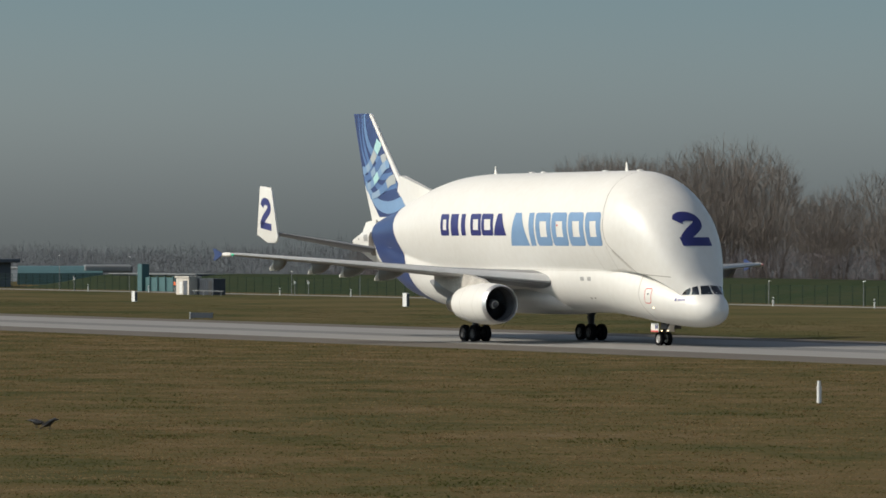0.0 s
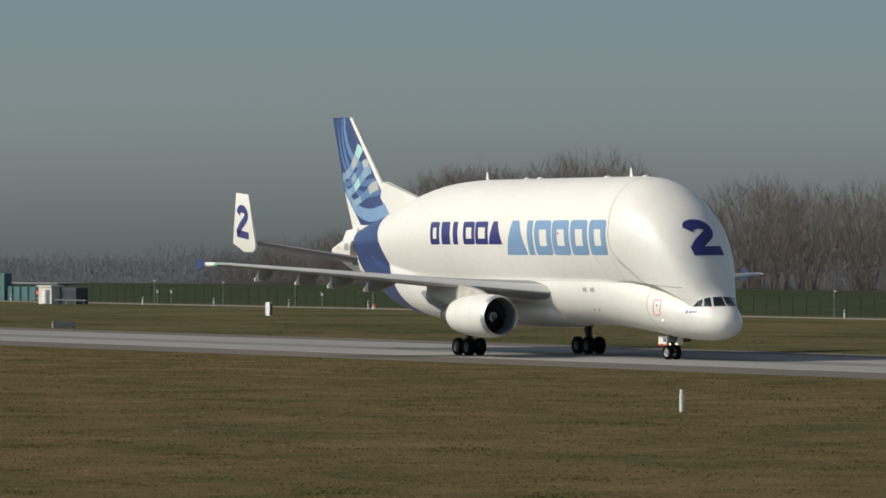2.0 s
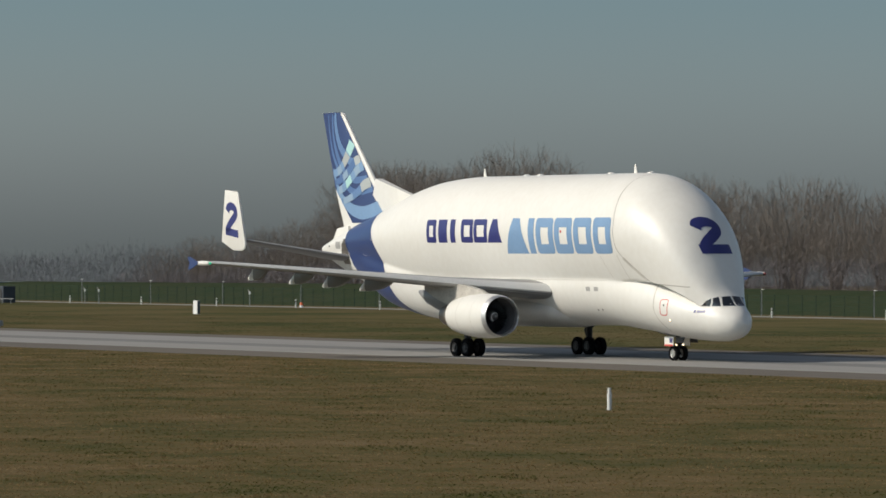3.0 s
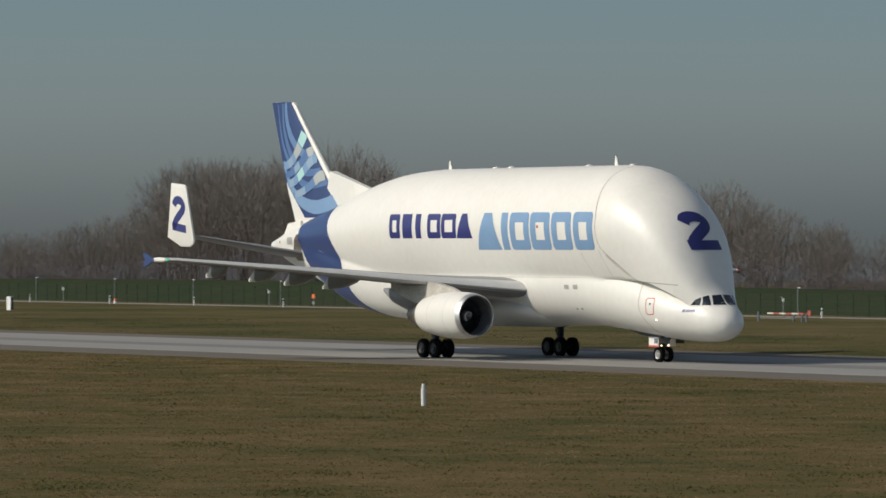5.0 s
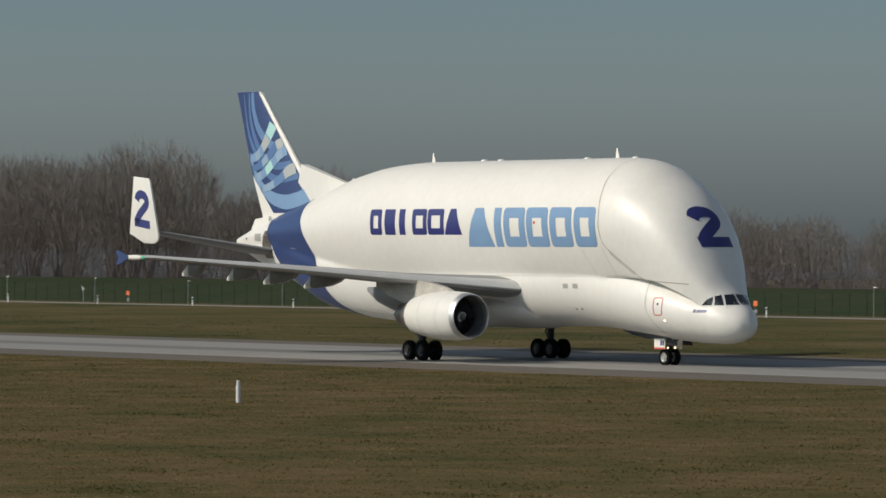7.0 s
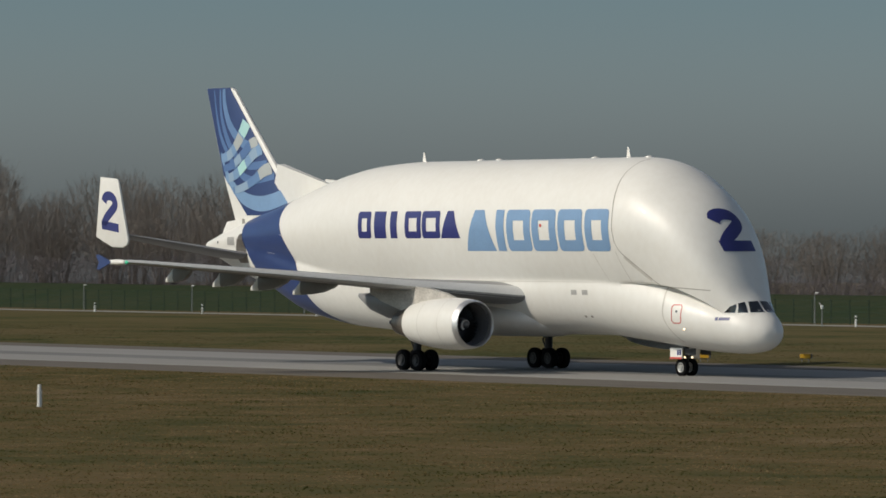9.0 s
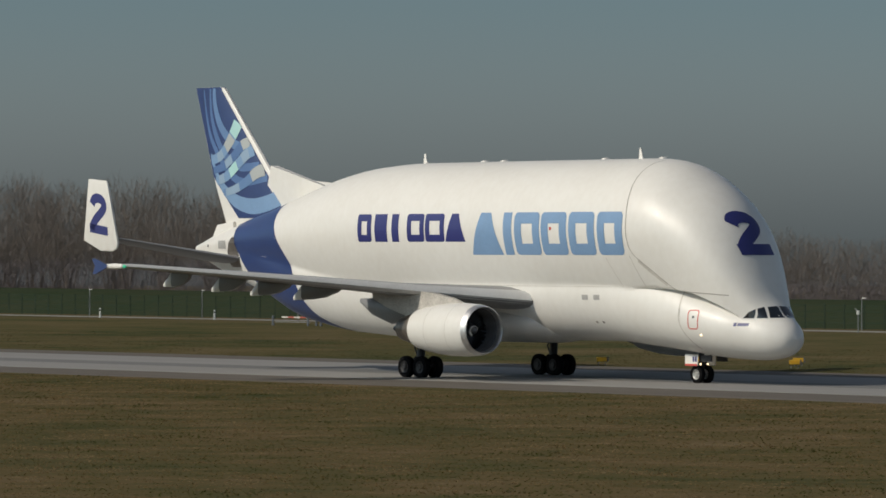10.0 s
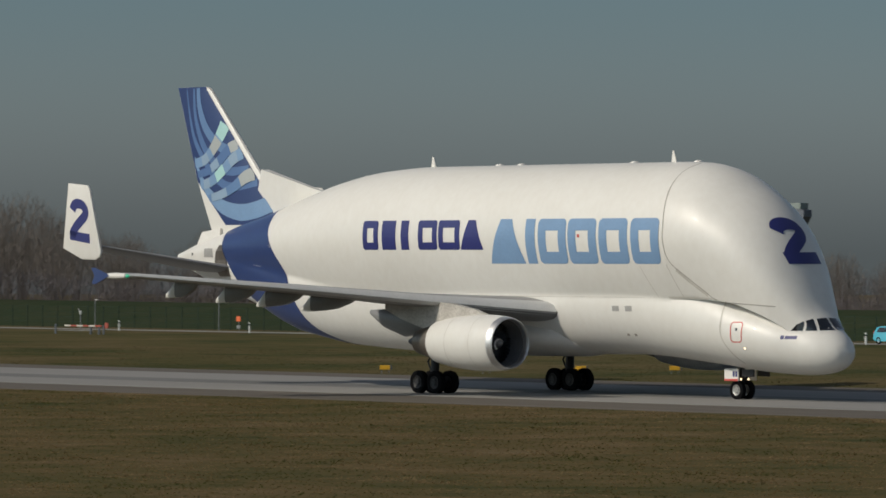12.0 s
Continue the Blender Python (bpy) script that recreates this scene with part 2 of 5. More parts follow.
def slab(name, x0, x1, y0, y1, z, material, label, category, parent=None):
    bm = box(bmesh.new(), ((x0 + x1) / 2, (y0 + y1) / 2, z / 2 - 0.05), (x1 - x0, y1 - y0, z + 0.1))
    ob = part(name, bm, material, parent)
    return tagged(ob, label, category, kind="structure")


slab("runway_shoulder", -860, 700, -16.6, 21.0, 0.015, SHOULDER, "brown-grey paved runway shoulder beside the concrete", "runway")
slab("runway", -860, 700, -8.5, 14.5, 0.03, CONCRETE, "pale grey concrete runway with a darker worn middle", "runway")
slab("runway_wear_strip", -860, 700, -0.2, 4.6, 0.034, TYREMARK, "dark rubber-stained strip down the runway's middle", "runway")
slab("far_field", -900, 520, 21.0, 120.9, 0.008, FIELD, "olive winter grass between runway and perimeter road", "ground")
slab("service_road", -820, 500, 121.0, 125.5, 0.02, ROADGREY, "narrow pale concrete perimeter road beside the fence", "road")

# the embankment behind the fence
prof = [(133, -0.1), (140, 0.9), (147, 2.0), (151, 2.35), (156, 2.4), (170, 0.8), (180, -0.1)]
rings = [[(x, y, z + 0.15 * math.sin(x * 0.02) * (z > 0.5)) for y, z in prof] for x in range(-720, 320, 20)]
v, q = loft(rings, close=False, caps=False)
tagged(mesh_part("embankment", v, q, BANK, smooth=True), "low green grassy embankment behind the perimeter fence", "embankment", kind="structure")
# ---- trees ----
BARK = mat("grey_brown_bark", (0.148, 0.127, 0.111), 0.9, 0, 0.3, 1.5, 0.3, 8)
TWIG = mat("bare_brown_twigs", (0.217, 0.189, 0.166), 0.9, 0, 0.3, 0.6)
THICKET = mat("dark_bare_undergrowth", (0.165, 0.148, 0.150), 0.95, 0, 0.25, 0.12, second=(0.125, 0.112, 0.115))
# bluish grey mixed into the far twigs' colour in place of distance haze
HAZETWIG = mat("haze_tinted_twigs", (0.151, 0.155, 0.175), 0.95, 0, 0.3, 0.1)


class Sticks:
    """Gathers tapered sticks into one mesh."""

    def __init__(self):
        self.v, self.f = [], []

    def add(self, a, b, r0, r1, n=3):
        d = (b - a)
        if d.length < 1e-4:
            return
        d = d.normalized()
        u = d.orthogonal().normalized()
        w = d.cross(u)
        k = len(self.v)
        for p, r in ((a, r0), (b, r1)):
            for i in range(n):
                t = 2 * math.pi * i / n
                self.v.append(tuple(p + r * (math.cos(t) * u + math.sin(t) * w)))
        for i in range(n):
            j = (i + 1) % n
            self.f.append((k + i, k + j, k + n + j, k + n + i))


def bare_tree(name, seed, stems, wide, low, label):
    """A winter tree of unit height 10: stems that fan from the foot, limbs, branches and fine twigs that fill a rounded crown."""
    g = np.random.default_rng(seed)
    trunk, crown = Sticks(), Sticks()
    nodes = []

    def blade(a, b, r):
        k = len(crown.v)
        t = g.uniform(0, 6.28)
        u = Vector((math.cos(t), math.sin(t), 0)) * r
        crown.v.extend([tuple(a - u), tuple(a + u), tuple(b + u * 0.4), tuple(b - u * 0.4)])
        crown.f.append((k, k + 1, k + 2, k + 3))

    for i in range(stems):
        a = 2 * math.pi * (i + g.uniform(-0.35, 0.35)) / stems
        lean = wide * g.uniform(0.25, 0.75)
        foot = Vector((math.cos(a) * 0.18, math.sin(a) * 0.18, -0.1))
        head = Vector((math.cos(a) * lean, math.sin(a) * lean, g.uniform(7.2, 9.3)))
        last = foot
        for k in range(1, 11):
            t = k / 10
            p = Vector((foot.x + (head.x - foot.x) * t ** 1.35, foot.y + (head.y - foot.y) * t ** 1.35, foot.z + (head.z - foot.z) * t)) + Vector(g.normal(0, 0.05, 3).tolist())
            trunk.add(last, p, 0.10 * (1.04 - t + 0.1), 0.10 * (1.04 - t), 5)
            last = p
            if t > 0.15:
                nodes.append(p)
    mid = low + (10 - low) * 0.45
    for count, r, ends in ((14 * stems, 0.026, False), (230, 0.013, False), (620, 0.0085, True)):
        goals = []
        while len(goals) < count:
            d = g.normal(0, 1, 3)
            d = d / np.linalg.norm(d) * g.uniform(0.15, 1.0) ** 0.42
            z = mid + d[2] * ((9.7 - mid) if d[2] > 0 else (mid - low))
            goals.append(Vector((float(d[0] * wide), float(d[1] * wide), float(z))))
        goals.sort(key=lambda p: p.xy.length + 0.4 * p.z)
        for goal in goals:
            arr = np.array([tuple(p) for p in nodes])
            diff = np.array(goal) - arr
            cost = np.linalg.norm(diff, axis=1) + 2.2 * np.clip(0.55 * np.linalg.norm(diff[:, :2], axis=1) + 0.15 - diff[:, 2], 0, 9)
            at = nodes[int(np.argmin(cost))]
            way = goal - at
            bend = at + way * 0.55 + Vector((-way.x * 0.10, -way.y * 0.10, way.length * 0.05)) + Vector(g.normal(0, 0.06, 3).tolist())
            if r > 0.01:
                crown.add(at, bend, r, r * 0.75, 3)
                crown.add(bend, goal, r * 0.75, r * 0.4, 3)
            else:
                blade(at, bend, r)
                blade(bend, goal, r * 0.8)
            nodes += [bend, goal]
            if ends:
                out = Vector((goal.x, goal.y, (goal.z - mid) * 0.5 + 2.6)).normalized() * 0.7 + way.normalized() * 0.5
                for _ in range(6):
                    d = (out + Vector(g.normal(0, 0.30, 3).tolist())).normalized()
                    base = at.lerp(goal, g.uniform(0.3, 1.0))
                    blade(base, base + d * g.uniform(0.4, 1.0), 0.0065)
    top = max(p[2] for p in crown.v)
    k = 10.0 / top
    ob = mesh_part(name, [(x * k, y * k, z * k) for x, y, z in trunk.v], trunk.f, BARK)
    tagged(ob, label, "tree", "bare trees behind the embankment")
    mesh_part("crown", [(x * k, y * k, z * k) for x, y, z in crown.v], crown.f, TWIG, ob, "fine bare winter twigs")
    return ob


TREES = [bare_tree("bare_tree", 3, 6, 3.7, 2.6, "tall leafless tree with fanned grey-brown stems"),
         bare_tree("bare_tree", 8, 4, 2.9, 2.2, "tall leafless tree with upright brown stems"),
         bare_tree("bare_tree", 15, 7, 4.3, 2.8, "broad leafless tree with many spreading stems"),
         bare_tree("bare_tree", 21, 4, 3.3, 2.0, "leafless tree with dense fine twigs"),
         bare_tree("bare_tree", 34, 5, 4.8, 2.4, "broad low leafless tree with open crown")]

# skyline of the wood, as an angle above level against the bearing from the runway's axis
SKY_AZ = [26.0, 27.2, 27.4, 28.4, 29.0, 29.66, 30.0, 31.1, 31.8, 32.2, 32.6, 32.8, 33.1, 33.4, 34.0, 34.8, 35.4, 35.8, 36.2, 36.6, 37.0, 37.8, 38.2, 39.5, 41.3, 41.7, 42.0, 42.7, 43.5, 44.8, 45.7, 48.0]
SKY_EL = [-0.2, -0.15, 0.02, 0.17, 0.32, 0.62, 0.92, 1.05, 1.12, 1.0, 0.70, 0.55, 0.65, 0.84, 0.78, 0.80, 0.72, 0.71, 0.62, 0.5, 0.32, 0.14, 0.33, 0.25, 0.20, 0.06, 0.20, 0.16, 0.14, 0.12, 0.02, 0.02]


def skyline(x, y):
    """The wood's height at a place in the plan."""
    dist = math.hypot(x, y - EYE[1])
    az = math.degrees(math.atan2(y - EYE[1], -x))
    return EYE[2] + dist * math.tan(radians(float(np.interp(az, SKY_AZ, SKY_EL))))


rnd = random.Random(5)
used = set()
for row, (y0, step, low) in enumerate(((194, 11.0, 0.72), (206, 9.0, 0.88), (222, 9.0, 0.92))):
    x = -735.0
    while x < -205:
        x += step * rnd.uniform(0.6, 1.4)
        y = y0 + rnd.uniform(-4, 4)
        h = skyline(x, y) * rnd.uniform(low, 1.10)
        if h < 5.0:
            h = rnd.uniform(4.5, 6.5)
        k = rnd.randrange(len(TREES)) if h > 9 else rnd.choice((2, 3, 4))
        m = pose(x, y, 0, 0, 0, rnd.uniform(0, 360)) @ Matrix.Diagonal((h / 10 * rnd.uniform(0.85, 1.15),) * 2 + (h / 10, 1))
        if k not in used:
            used.add(k)
            t = TREES[k]
            t.matrix_basis = m
        else:
            t = copy_thing(TREES[k], pose(0, 0, 0))
            t.matrix_basis = m


def thicket(name, x0, x1, y0, y1, top, count, material, label, size, seed):
    """A tangle of bare stems as one mesh."""
    g = np.random.default_rng(seed)
    x, y = g.uniform(x0, x1, count), g.uniform(y0, y1, count)
    hmax = np.array([top(a, b) for a, b in zip(x, y)])
    z = hmax * g.uniform(0, 1, count) ** 0.8 * 0.82
    z[: count // 4] = 0
    ln = size * g.uniform(0.5, 1.5, count)
    a, e = g.uniform(0, 2 * np.pi, count), g.uniform(-0.2, 1.5, count)
    d = np.stack([np.cos(a) * np.cos(e), np.sin(a) * np.cos(e), np.sin(e)], 1) * ln[:, None]
    p = np.stack([x, y, z + np.array([ground_height(a, b) for a, b in zip(x, y)])], 1)
    w = size * 0.012 * g.uniform(0.6, 1.6, count)
    s1 = np.stack([np.cos(a + 1.57) * w, np.sin(a + 1.57) * w, 0 * w], 1)
    s2 = np.stack([np.cos(a) * w * 0.5, np.sin(a) * w * 0.5, -w * 0.5], 1)
    v = np.stack([p + s1, p - s1 + s2, p - s2, p + d + 0.3 * s1, p + d - 0.3 * s1 + 0.3 * s2, p + d - 0.3 * s2], 1).reshape(-1, 3)
    k = (np.arange(count) * 6)[:, None]
    f = k + np.array([[0, 1, 4, 3]])
    ob = mesh_part(name, v.tolist(), f.tolist(), material)
    return tagged(ob, label, "undergrowth", kind="stuff")


thicket("undergrowth", -712, -205, 182, 192, lambda x, y: min(skyline(x, y) * 0.42, 6.5), 170000, THICKET, "dark bare brown thicket at the foot of the trees", 1.0, 11)
thicket("undergrowth", -850, -205, 250, 275, lambda x, y: min(skyline(x, y) * 0.66, 11), 130000, THICKET, "dense bare brown wood behind the first trees", 1.5, 12)
thicket("far_woods", -1650, -800, 330, 420, lambda x, y: 6.5 + 4.0 * abs(math.sin(x * 0.045 + y * 0.02)) ** 0.6 + 2.0 * math.sin(x * 0.013 + 1), 130000, HAZETWIG, "distant bare woodland along the horizon, haze tinted into its grey", 1.8, 13)

# ---- perimeter fence ----
FENCE = mat("green_fence_wire", (0.022, 0.042, 0.030), 0.7, 0.0, 0.2, 2.0)
fence = thing("perimeter_fence", "tall dark green wire mesh perimeter fence", "fence", pose(0, 129, 0))
post_mesh = mesh_part("post", *loft([[(-0.03, -0.03, z), (0.03, -0.03, z), (0.03, 0.03, z), (-0.03, 0.03, z)] for z in (0, 2.3)]), FENCE, fence)
FX0 = -720
post_mesh.location.x = FX0
for i in range(1, 190):
    o = bpy.data.objects.new("post", post_mesh.data)
    scene.collection.objects.link(o)
    o.parent = fence
    o.location.x = FX0 + 2.6 * i
v, q = [], []
for i in range(189 * 13):
    x = FX0 + i * 0.2
    k = len(v)
    v += [(x, 0, 0.05), (x + 0.016, 0, 0.05), (x + 0.016, 0, 2.2), (x, 0, 2.2)]
    q.append((k, k + 1, k + 2, k + 3))
for z in (0.1, 0.6, 1.1, 1.6, 2.15):
    k = len(v)
    v += [(FX0, 0.01, z), (FX0 + 491, 0.01, z), (FX0 + 491, 0.01, z + 0.03), (FX0, 0.01, z + 0.03)]
    q.append((k, k + 1, k + 2, k + 3))
tagged(mesh_part("wire_mesh", v, q, FENCE, fence), "thin green wire mesh", kind="stuff")

# ---- posts and poles ----
POSTWHITE = mat("white_marker_paint", (0.75, 0.75, 0.73), 0.6, 0, 0.12, 4.0)
POSTBLACK = mat("black_marker_band", (0.03, 0.03, 0.03), 0.6)
GALV = mat("galvanised_pole", (0.22, 0.23, 0.23), 0.6, 0.2, 0.2, 3.0)
ORANGE = mat("orange_sign_face", (0.75, 0.16, 0.05), 0.5, 0, 0.1, 3.0)
YELLOW = mat("yellow_sign_face", (0.80, 0.45, 0.03), 0.5, 0, 0.1, 3.0)
SLATE = mat("slate_grey_sheet", (0.10, 0.115, 0.135), 0.55, 0, 0.2, 1.5)
DARKSHEET = mat("dark_slate_container", (0.045, 0.055, 0.070), 0.6, 0, 0.2, 1.5)
TEAL = mat("teal_sheet", (0.063, 0.140, 0.147), 0.55, 0, 0.2, 1.0)
PALEWALL = mat("pale_render_wall", (0.62, 0.58, 0.52), 0.8, 0, 0.12, 1.5)
CRANEGREEN = mat("pale_grey_green_steel", (0.250, 0.294, 0.275), 0.6, 0.1, 0.15, 0.3)
CRANEBLUE = mat("slate_blue_girder", (0.138, 0.155, 0.184), 0.6, 0.1, 0.15, 0.3)
REDSTEEL = mat("red_crane_trolley", (0.38, 0.085, 0.055), 0.6, 0, 0.15, 0.5)


def lamp_pole(x, y, h):
    ob = thing("lamp_pole", "slim galvanised pole with a small lamp arm by the perimeter road", "lamp pole", pose(x, y, 0), "lamp poles along the road")
    part("pole", tube(bmesh.new(), (0, 0, 0), (0, 0, h), 0.06, 0.045, 8), GALV, ob)
    part("arm", tube(bmesh.new(), (0, 0, h - 0.05), (0.45, -0.2, h + 0.08), 0.035, 0.03, 6), GALV, ob)
    part("lamp_head", box(bmesh.new(), (0.55, -0.24, h + 0.08), (0.40, 0.16, 0.08), 0.02), POSTWHITE, ob, "pale lamp head")
    return ob


for x, h in ((-690.6, 5.0), (-666, 4.8), (-614, 3.0), (-594, 2.9), (-574, 2.9), (-553.5, 2.85), (-534, 2.85), (-513.5, 2.8), (-492.9, 2.6), (-473.2, 2.7), (-452, 2.75), (-431.3, 2.8), (-412.2, 2.8), (-392, 2.8), (-371, 2.8), (-351, 2.8), (-331, 2.8), (-310, 2.8), (-290, 2.8)):
    lamp_pole(x, 127.2, h)


def marker_post(x, y):
    ob = thing("marker_post", "short white marker post with a black band beside the road", "marker post", pose(x, y, 0), "marker posts along the road")
    part("post", box(bmesh.new(), (0, 0, 0.36), (0.14, 0.14, 0.72), 0.03), POSTWHITE, ob)
    part("band", box(bmesh.new(), (0, 0, 0.78), (0.13, 0.13, 0.14), 0.02), POSTBLACK, ob, "black band")
    part("cap", box(bmesh.new(), (0, 0, 0.93), (0.14, 0.14, 0.16), 0.03), POSTWHITE, ob)


for i in range(19):
    marker_post(-664.5 + 20.45 * i, 120.0)


def sensor_pole(x, y, h):
    ob = thing("sensor_pole", "white-headed sensor pole on a thin grey stem", "sensor pole", pose(x, y, 0), "sensor poles along the fence")
    part("stem", tube(bmesh.new(), (0, 0, 0), (0, 0, h), 0.06, 0.05, 8), GALV, ob)
    part("housing", box(bmesh.new(), (0, 0, h), (0.20, 0.20, 0.34), 0.04), POSTWHITE, ob, "white sensor housing")
    part("bracket", tube(bmesh.new(), (0, 0, h + 0.05), (-0.4, 0, h + 0.35), 0.04, 0.06, 6), GALV, ob)


for x in (-665.7, -595.6, -591.6, -550.6, -501.4, -402.8, -340.0, -322.0):
    sensor_pole(x, 118.4, 1.75)


def orange_sign(x, y):
    ob = thing("route_sign", "small orange route sign on a short post", "sign", pose(x, y, 0), "orange signs along the road")
    part("post", tube(bmesh.new(), (0, 0, 0), (0, 0, 1.2), 0.04, 0.04, 8), GALV, ob)
    part("plate", box(bmesh.new(), (0.05, -0.06, 1.2), (0.62, 0.05, 0.50), 0.02), ORANGE, ob, "orange plate")
    part("lower_plate", box(bmesh.new(), (0.05, -0.06, 0.42), (0.55, 0.04, 0.34), 0.02), GALV, ob, "grey lower plate")


for x in (-649.0, -504.7, -387.9):
    orange_sign(x, 126.4)
for x in (-544.0,):
    ob = thing("edge_light", "squat orange and white edge light on the verge", "edge light", pose(x, 122.0, 0))
    part("base", tube(bmesh.new(), (0, 0, 0), (0, 0, 0.3), 0.22, 0.18, 12), POSTWHITE, ob)
    part("lens", tube(bmesh.new(), (0, 0, 0.3), (0, 0, 0.62), 0.24, 0.12, 12), ORANGE, ob, "orange lens")

# the white post in the near grass
ob = thing("white_post", "white round marker post with a thinner top in dry grass", "post", pose(-193.6, -57.4, 0))
part("lower_tube", tube(bmesh.new(), (0, 0, -0.05), (0, 0, 0.72), 0.105, 0.105, 20), POSTWHITE, ob, smooth=True)
part("collar", tube(bmesh.new(), (0, 0, 0.68), (0, 0, 0.74), 0.12, 0.12, 20), POSTWHITE, ob, smooth=True)
part("upper_tube", tube(bmesh.new(), (0, 0, 0.72), (0, 0, 1.0), 0.085, 0.08, 20), POSTWHITE, ob, smooth=True)

# box-shaped signs on the far grass
for x, y, w, d, h in ((-550.8, 74.5, 0.9, 0.32, 1.25), (-495.4, 81.7, 0.95, 0.35, 1.5)):
    ob = thing("box_marker", "white upright box marker on the grass, one side coloured dark as shade", "marker", pose(x, y, 0), "white box markers")
    part("body", box(bmesh.new(), (0, 0, h / 2), (w, d, h), 0.03), POSTWHITE, ob)
    # dark sheet over the side turned from the sun: its shade as colour
    part("shade_face", box(bmesh.new(), (w / 2 + 0.02, 0, h / 2), (0.04, d * 0.9, h * 0.92)), SLATE, ob, "dark sheet standing in for the side's shade")
ob = thing("taxi_sign", "low dark runway sign box with one edge coloured white as sunlit", "sign", pose(-426.3, 23.6, 0, 0, 0, 55))
part("panel", box(bmesh.new(), (0, 0, 0.34), (2.1, 0.18, 0.5), 0.02), SLATE, ob)
# white on this end takes the place of sunlight on the box's edge
part("lit_end", box(bmesh.new(), (-1.1, 0, 0.32), (0.10, 0.24, 0.62), 0.01), POSTWHITE, ob, "white end, sunlight put in as colour")
for sx in (-0.8, 0, 0.8):
    part("leg", tube(bmesh.new(), (sx, 0, 0), (sx, 0, 0.12), 0.05, 0.05, 8), GALV, ob)


def yellow_sign(x, y, ang):
    ob = thing("yellow_sign", "small yellow airfield sign on short legs in the grass", "sign", pose(x, y, 0, 0, 0, ang), "yellow signs beside the runway")
    part("board", box(bmesh.new(), (0, 0, 0.38), (0.66, 0.16, 0.27), 0.03), YELLOW, ob)
    part("rear_frame", box(bmesh.new(), (0.36, 0, 0.38), (0.10, 0.2, 0.30), 0.01), SLATE, ob, "dark frame end")
    for sx in (-0.22, 0.22):
        part("leg", tube(bmesh.new(), (sx, 0, 0), (sx, 0, 0.26), 0.03, 0.03, 6), GALV, ob)


for x, y in ((-242.7, 22.9), (-238.4, 27.5), (-233.7, 31.2), (-229.4, 27.0), (-230.0, 35.7)):
    yellow_sign(x, y, 48)

# hut, container and buildings by the fence
ob = thing("service_hut", "small flat-roofed pale hut with a dark door", "hut", pose(-616.3, 112.8, 0))
part("wall", box(bmesh.new(), (0, 0, 1.15), (4.0, 1.6, 2.3), 0.03), PALEWALL, ob)
part("roof", box(bmesh.new(), (0, 0, 2.38), (4.4, 1.9, 0.20), 0.03), PALEWALL, ob, "pale flat roof slab")
part("door", box(bmesh.new(), (0.9, -0.82, 0.95), (1.2, 0.06, 1.9), 0.01), SLATE, ob, "dark door")
part("panel", box(bmesh.new(), (-0.4, -0.82, 0.95), (0.9, 0.05, 1.6), 0.01), POSTWHITE, ob, "white switch panel")
ob = thing("equipment_container", "dark slate equipment container with a doorway", "container", pose(-612.0, 114.2, 0))
part("body", box(bmesh.new(), (0, 0, 1.1), (5.0, 1.8, 2.2), 0.04), DARKSHEET, ob)
part("door", box(bmesh.new(), (1.6, -0.92, 0.95), (1.0, 0.05, 1.8), 0.01), POSTBLACK, ob, "black doorway")
for i in range(6):
    part("rib", box(bmesh.new(), (-2.3 + i * 0.6, -0.92, 1.1), (0.08, 0.05, 2.0)), DARKSHEET, ob)
ob = thing("guardrail", "low pale guardrail in front of the container", "guardrail", pose(-605.6, 110.6, 0))
part("rail", box(bmesh.new(), (0, 0, 0.62), (9.4, 0.08, 0.12), 0.02), GALV, ob)
for i in range(4):
    part("post", box(bmesh.new(), (-4.0 + i * 2.65, 0.05, 0.3), (0.1, 0.1, 0.6)), GALV, ob)
ob = thing("gate_tower", "teal sheet-metal gate post and screen wall", "screen wall", pose(-660, 128.3, 0))
part("tower", box(bmesh.new(), (-3.6, 0, 1.95), (1.5, 1.2, 3.9), 0.04), TEAL, ob)
part("screen", box(bmesh.new(), (2.2, 0.1, 1.0), (10.2, 0.4, 2.0), 0.03), TEAL, ob)
for i in range(4):
    part("screen_post", box(bmesh.new(), (-0.9 + i * 2.6, -0.25, 1.1), (0.15, 0.15, 2.2)), TEAL, ob)
ob = thing("gatehouse", "grey flat-roofed gatehouse with overhanging roof", "building", pose(-743, 133, 0))
part("wall", box(bmesh.new(), (0, 0, 1.9), (24, 8, 3.8), 0.05), SLATE, ob)
part("roof", box(bmesh.new(), (0, 0, 4.1), (27, 10, 0.6), 0.12), SLATE, ob, "dark overhanging roof")
for i in range(8):
    part("window", box(bmesh.new(), (-10 + i * 2.8, -4.02, 2.2), (1.6, 0.06, 1.6)), GLASS, ob)
ob = thing("hangar", "low teal hangar with a shallow curved roof", "hangar", pose(-775, 165, 0, 0, 0, -24))
rings = [[(x, y, z) for x, z in ((-7.5, 0), (-7.5, 1.9), (-5.5, 2.4), (-3, 2.85), (0, 3.05), (3, 2.85), (5.5, 2.4), (7.5, 1.9), (7.5, 0))] for y in (-7, 7)]
part_h = mesh_part("shell", *loft(rings), TEAL, ob)
part("pale_roof", box(bmesh.new(), (-8, 8, 2.55), (28, 8, 1.2), 0.3), GALV, ob, "pale roof sheet")
for i in range(4):
    part("door_panel", box(bmesh.new(), (-5.1 + i * 3.4, -7.05, 0.9), (2.6, 0.08, 1.6)), SLATE, ob)
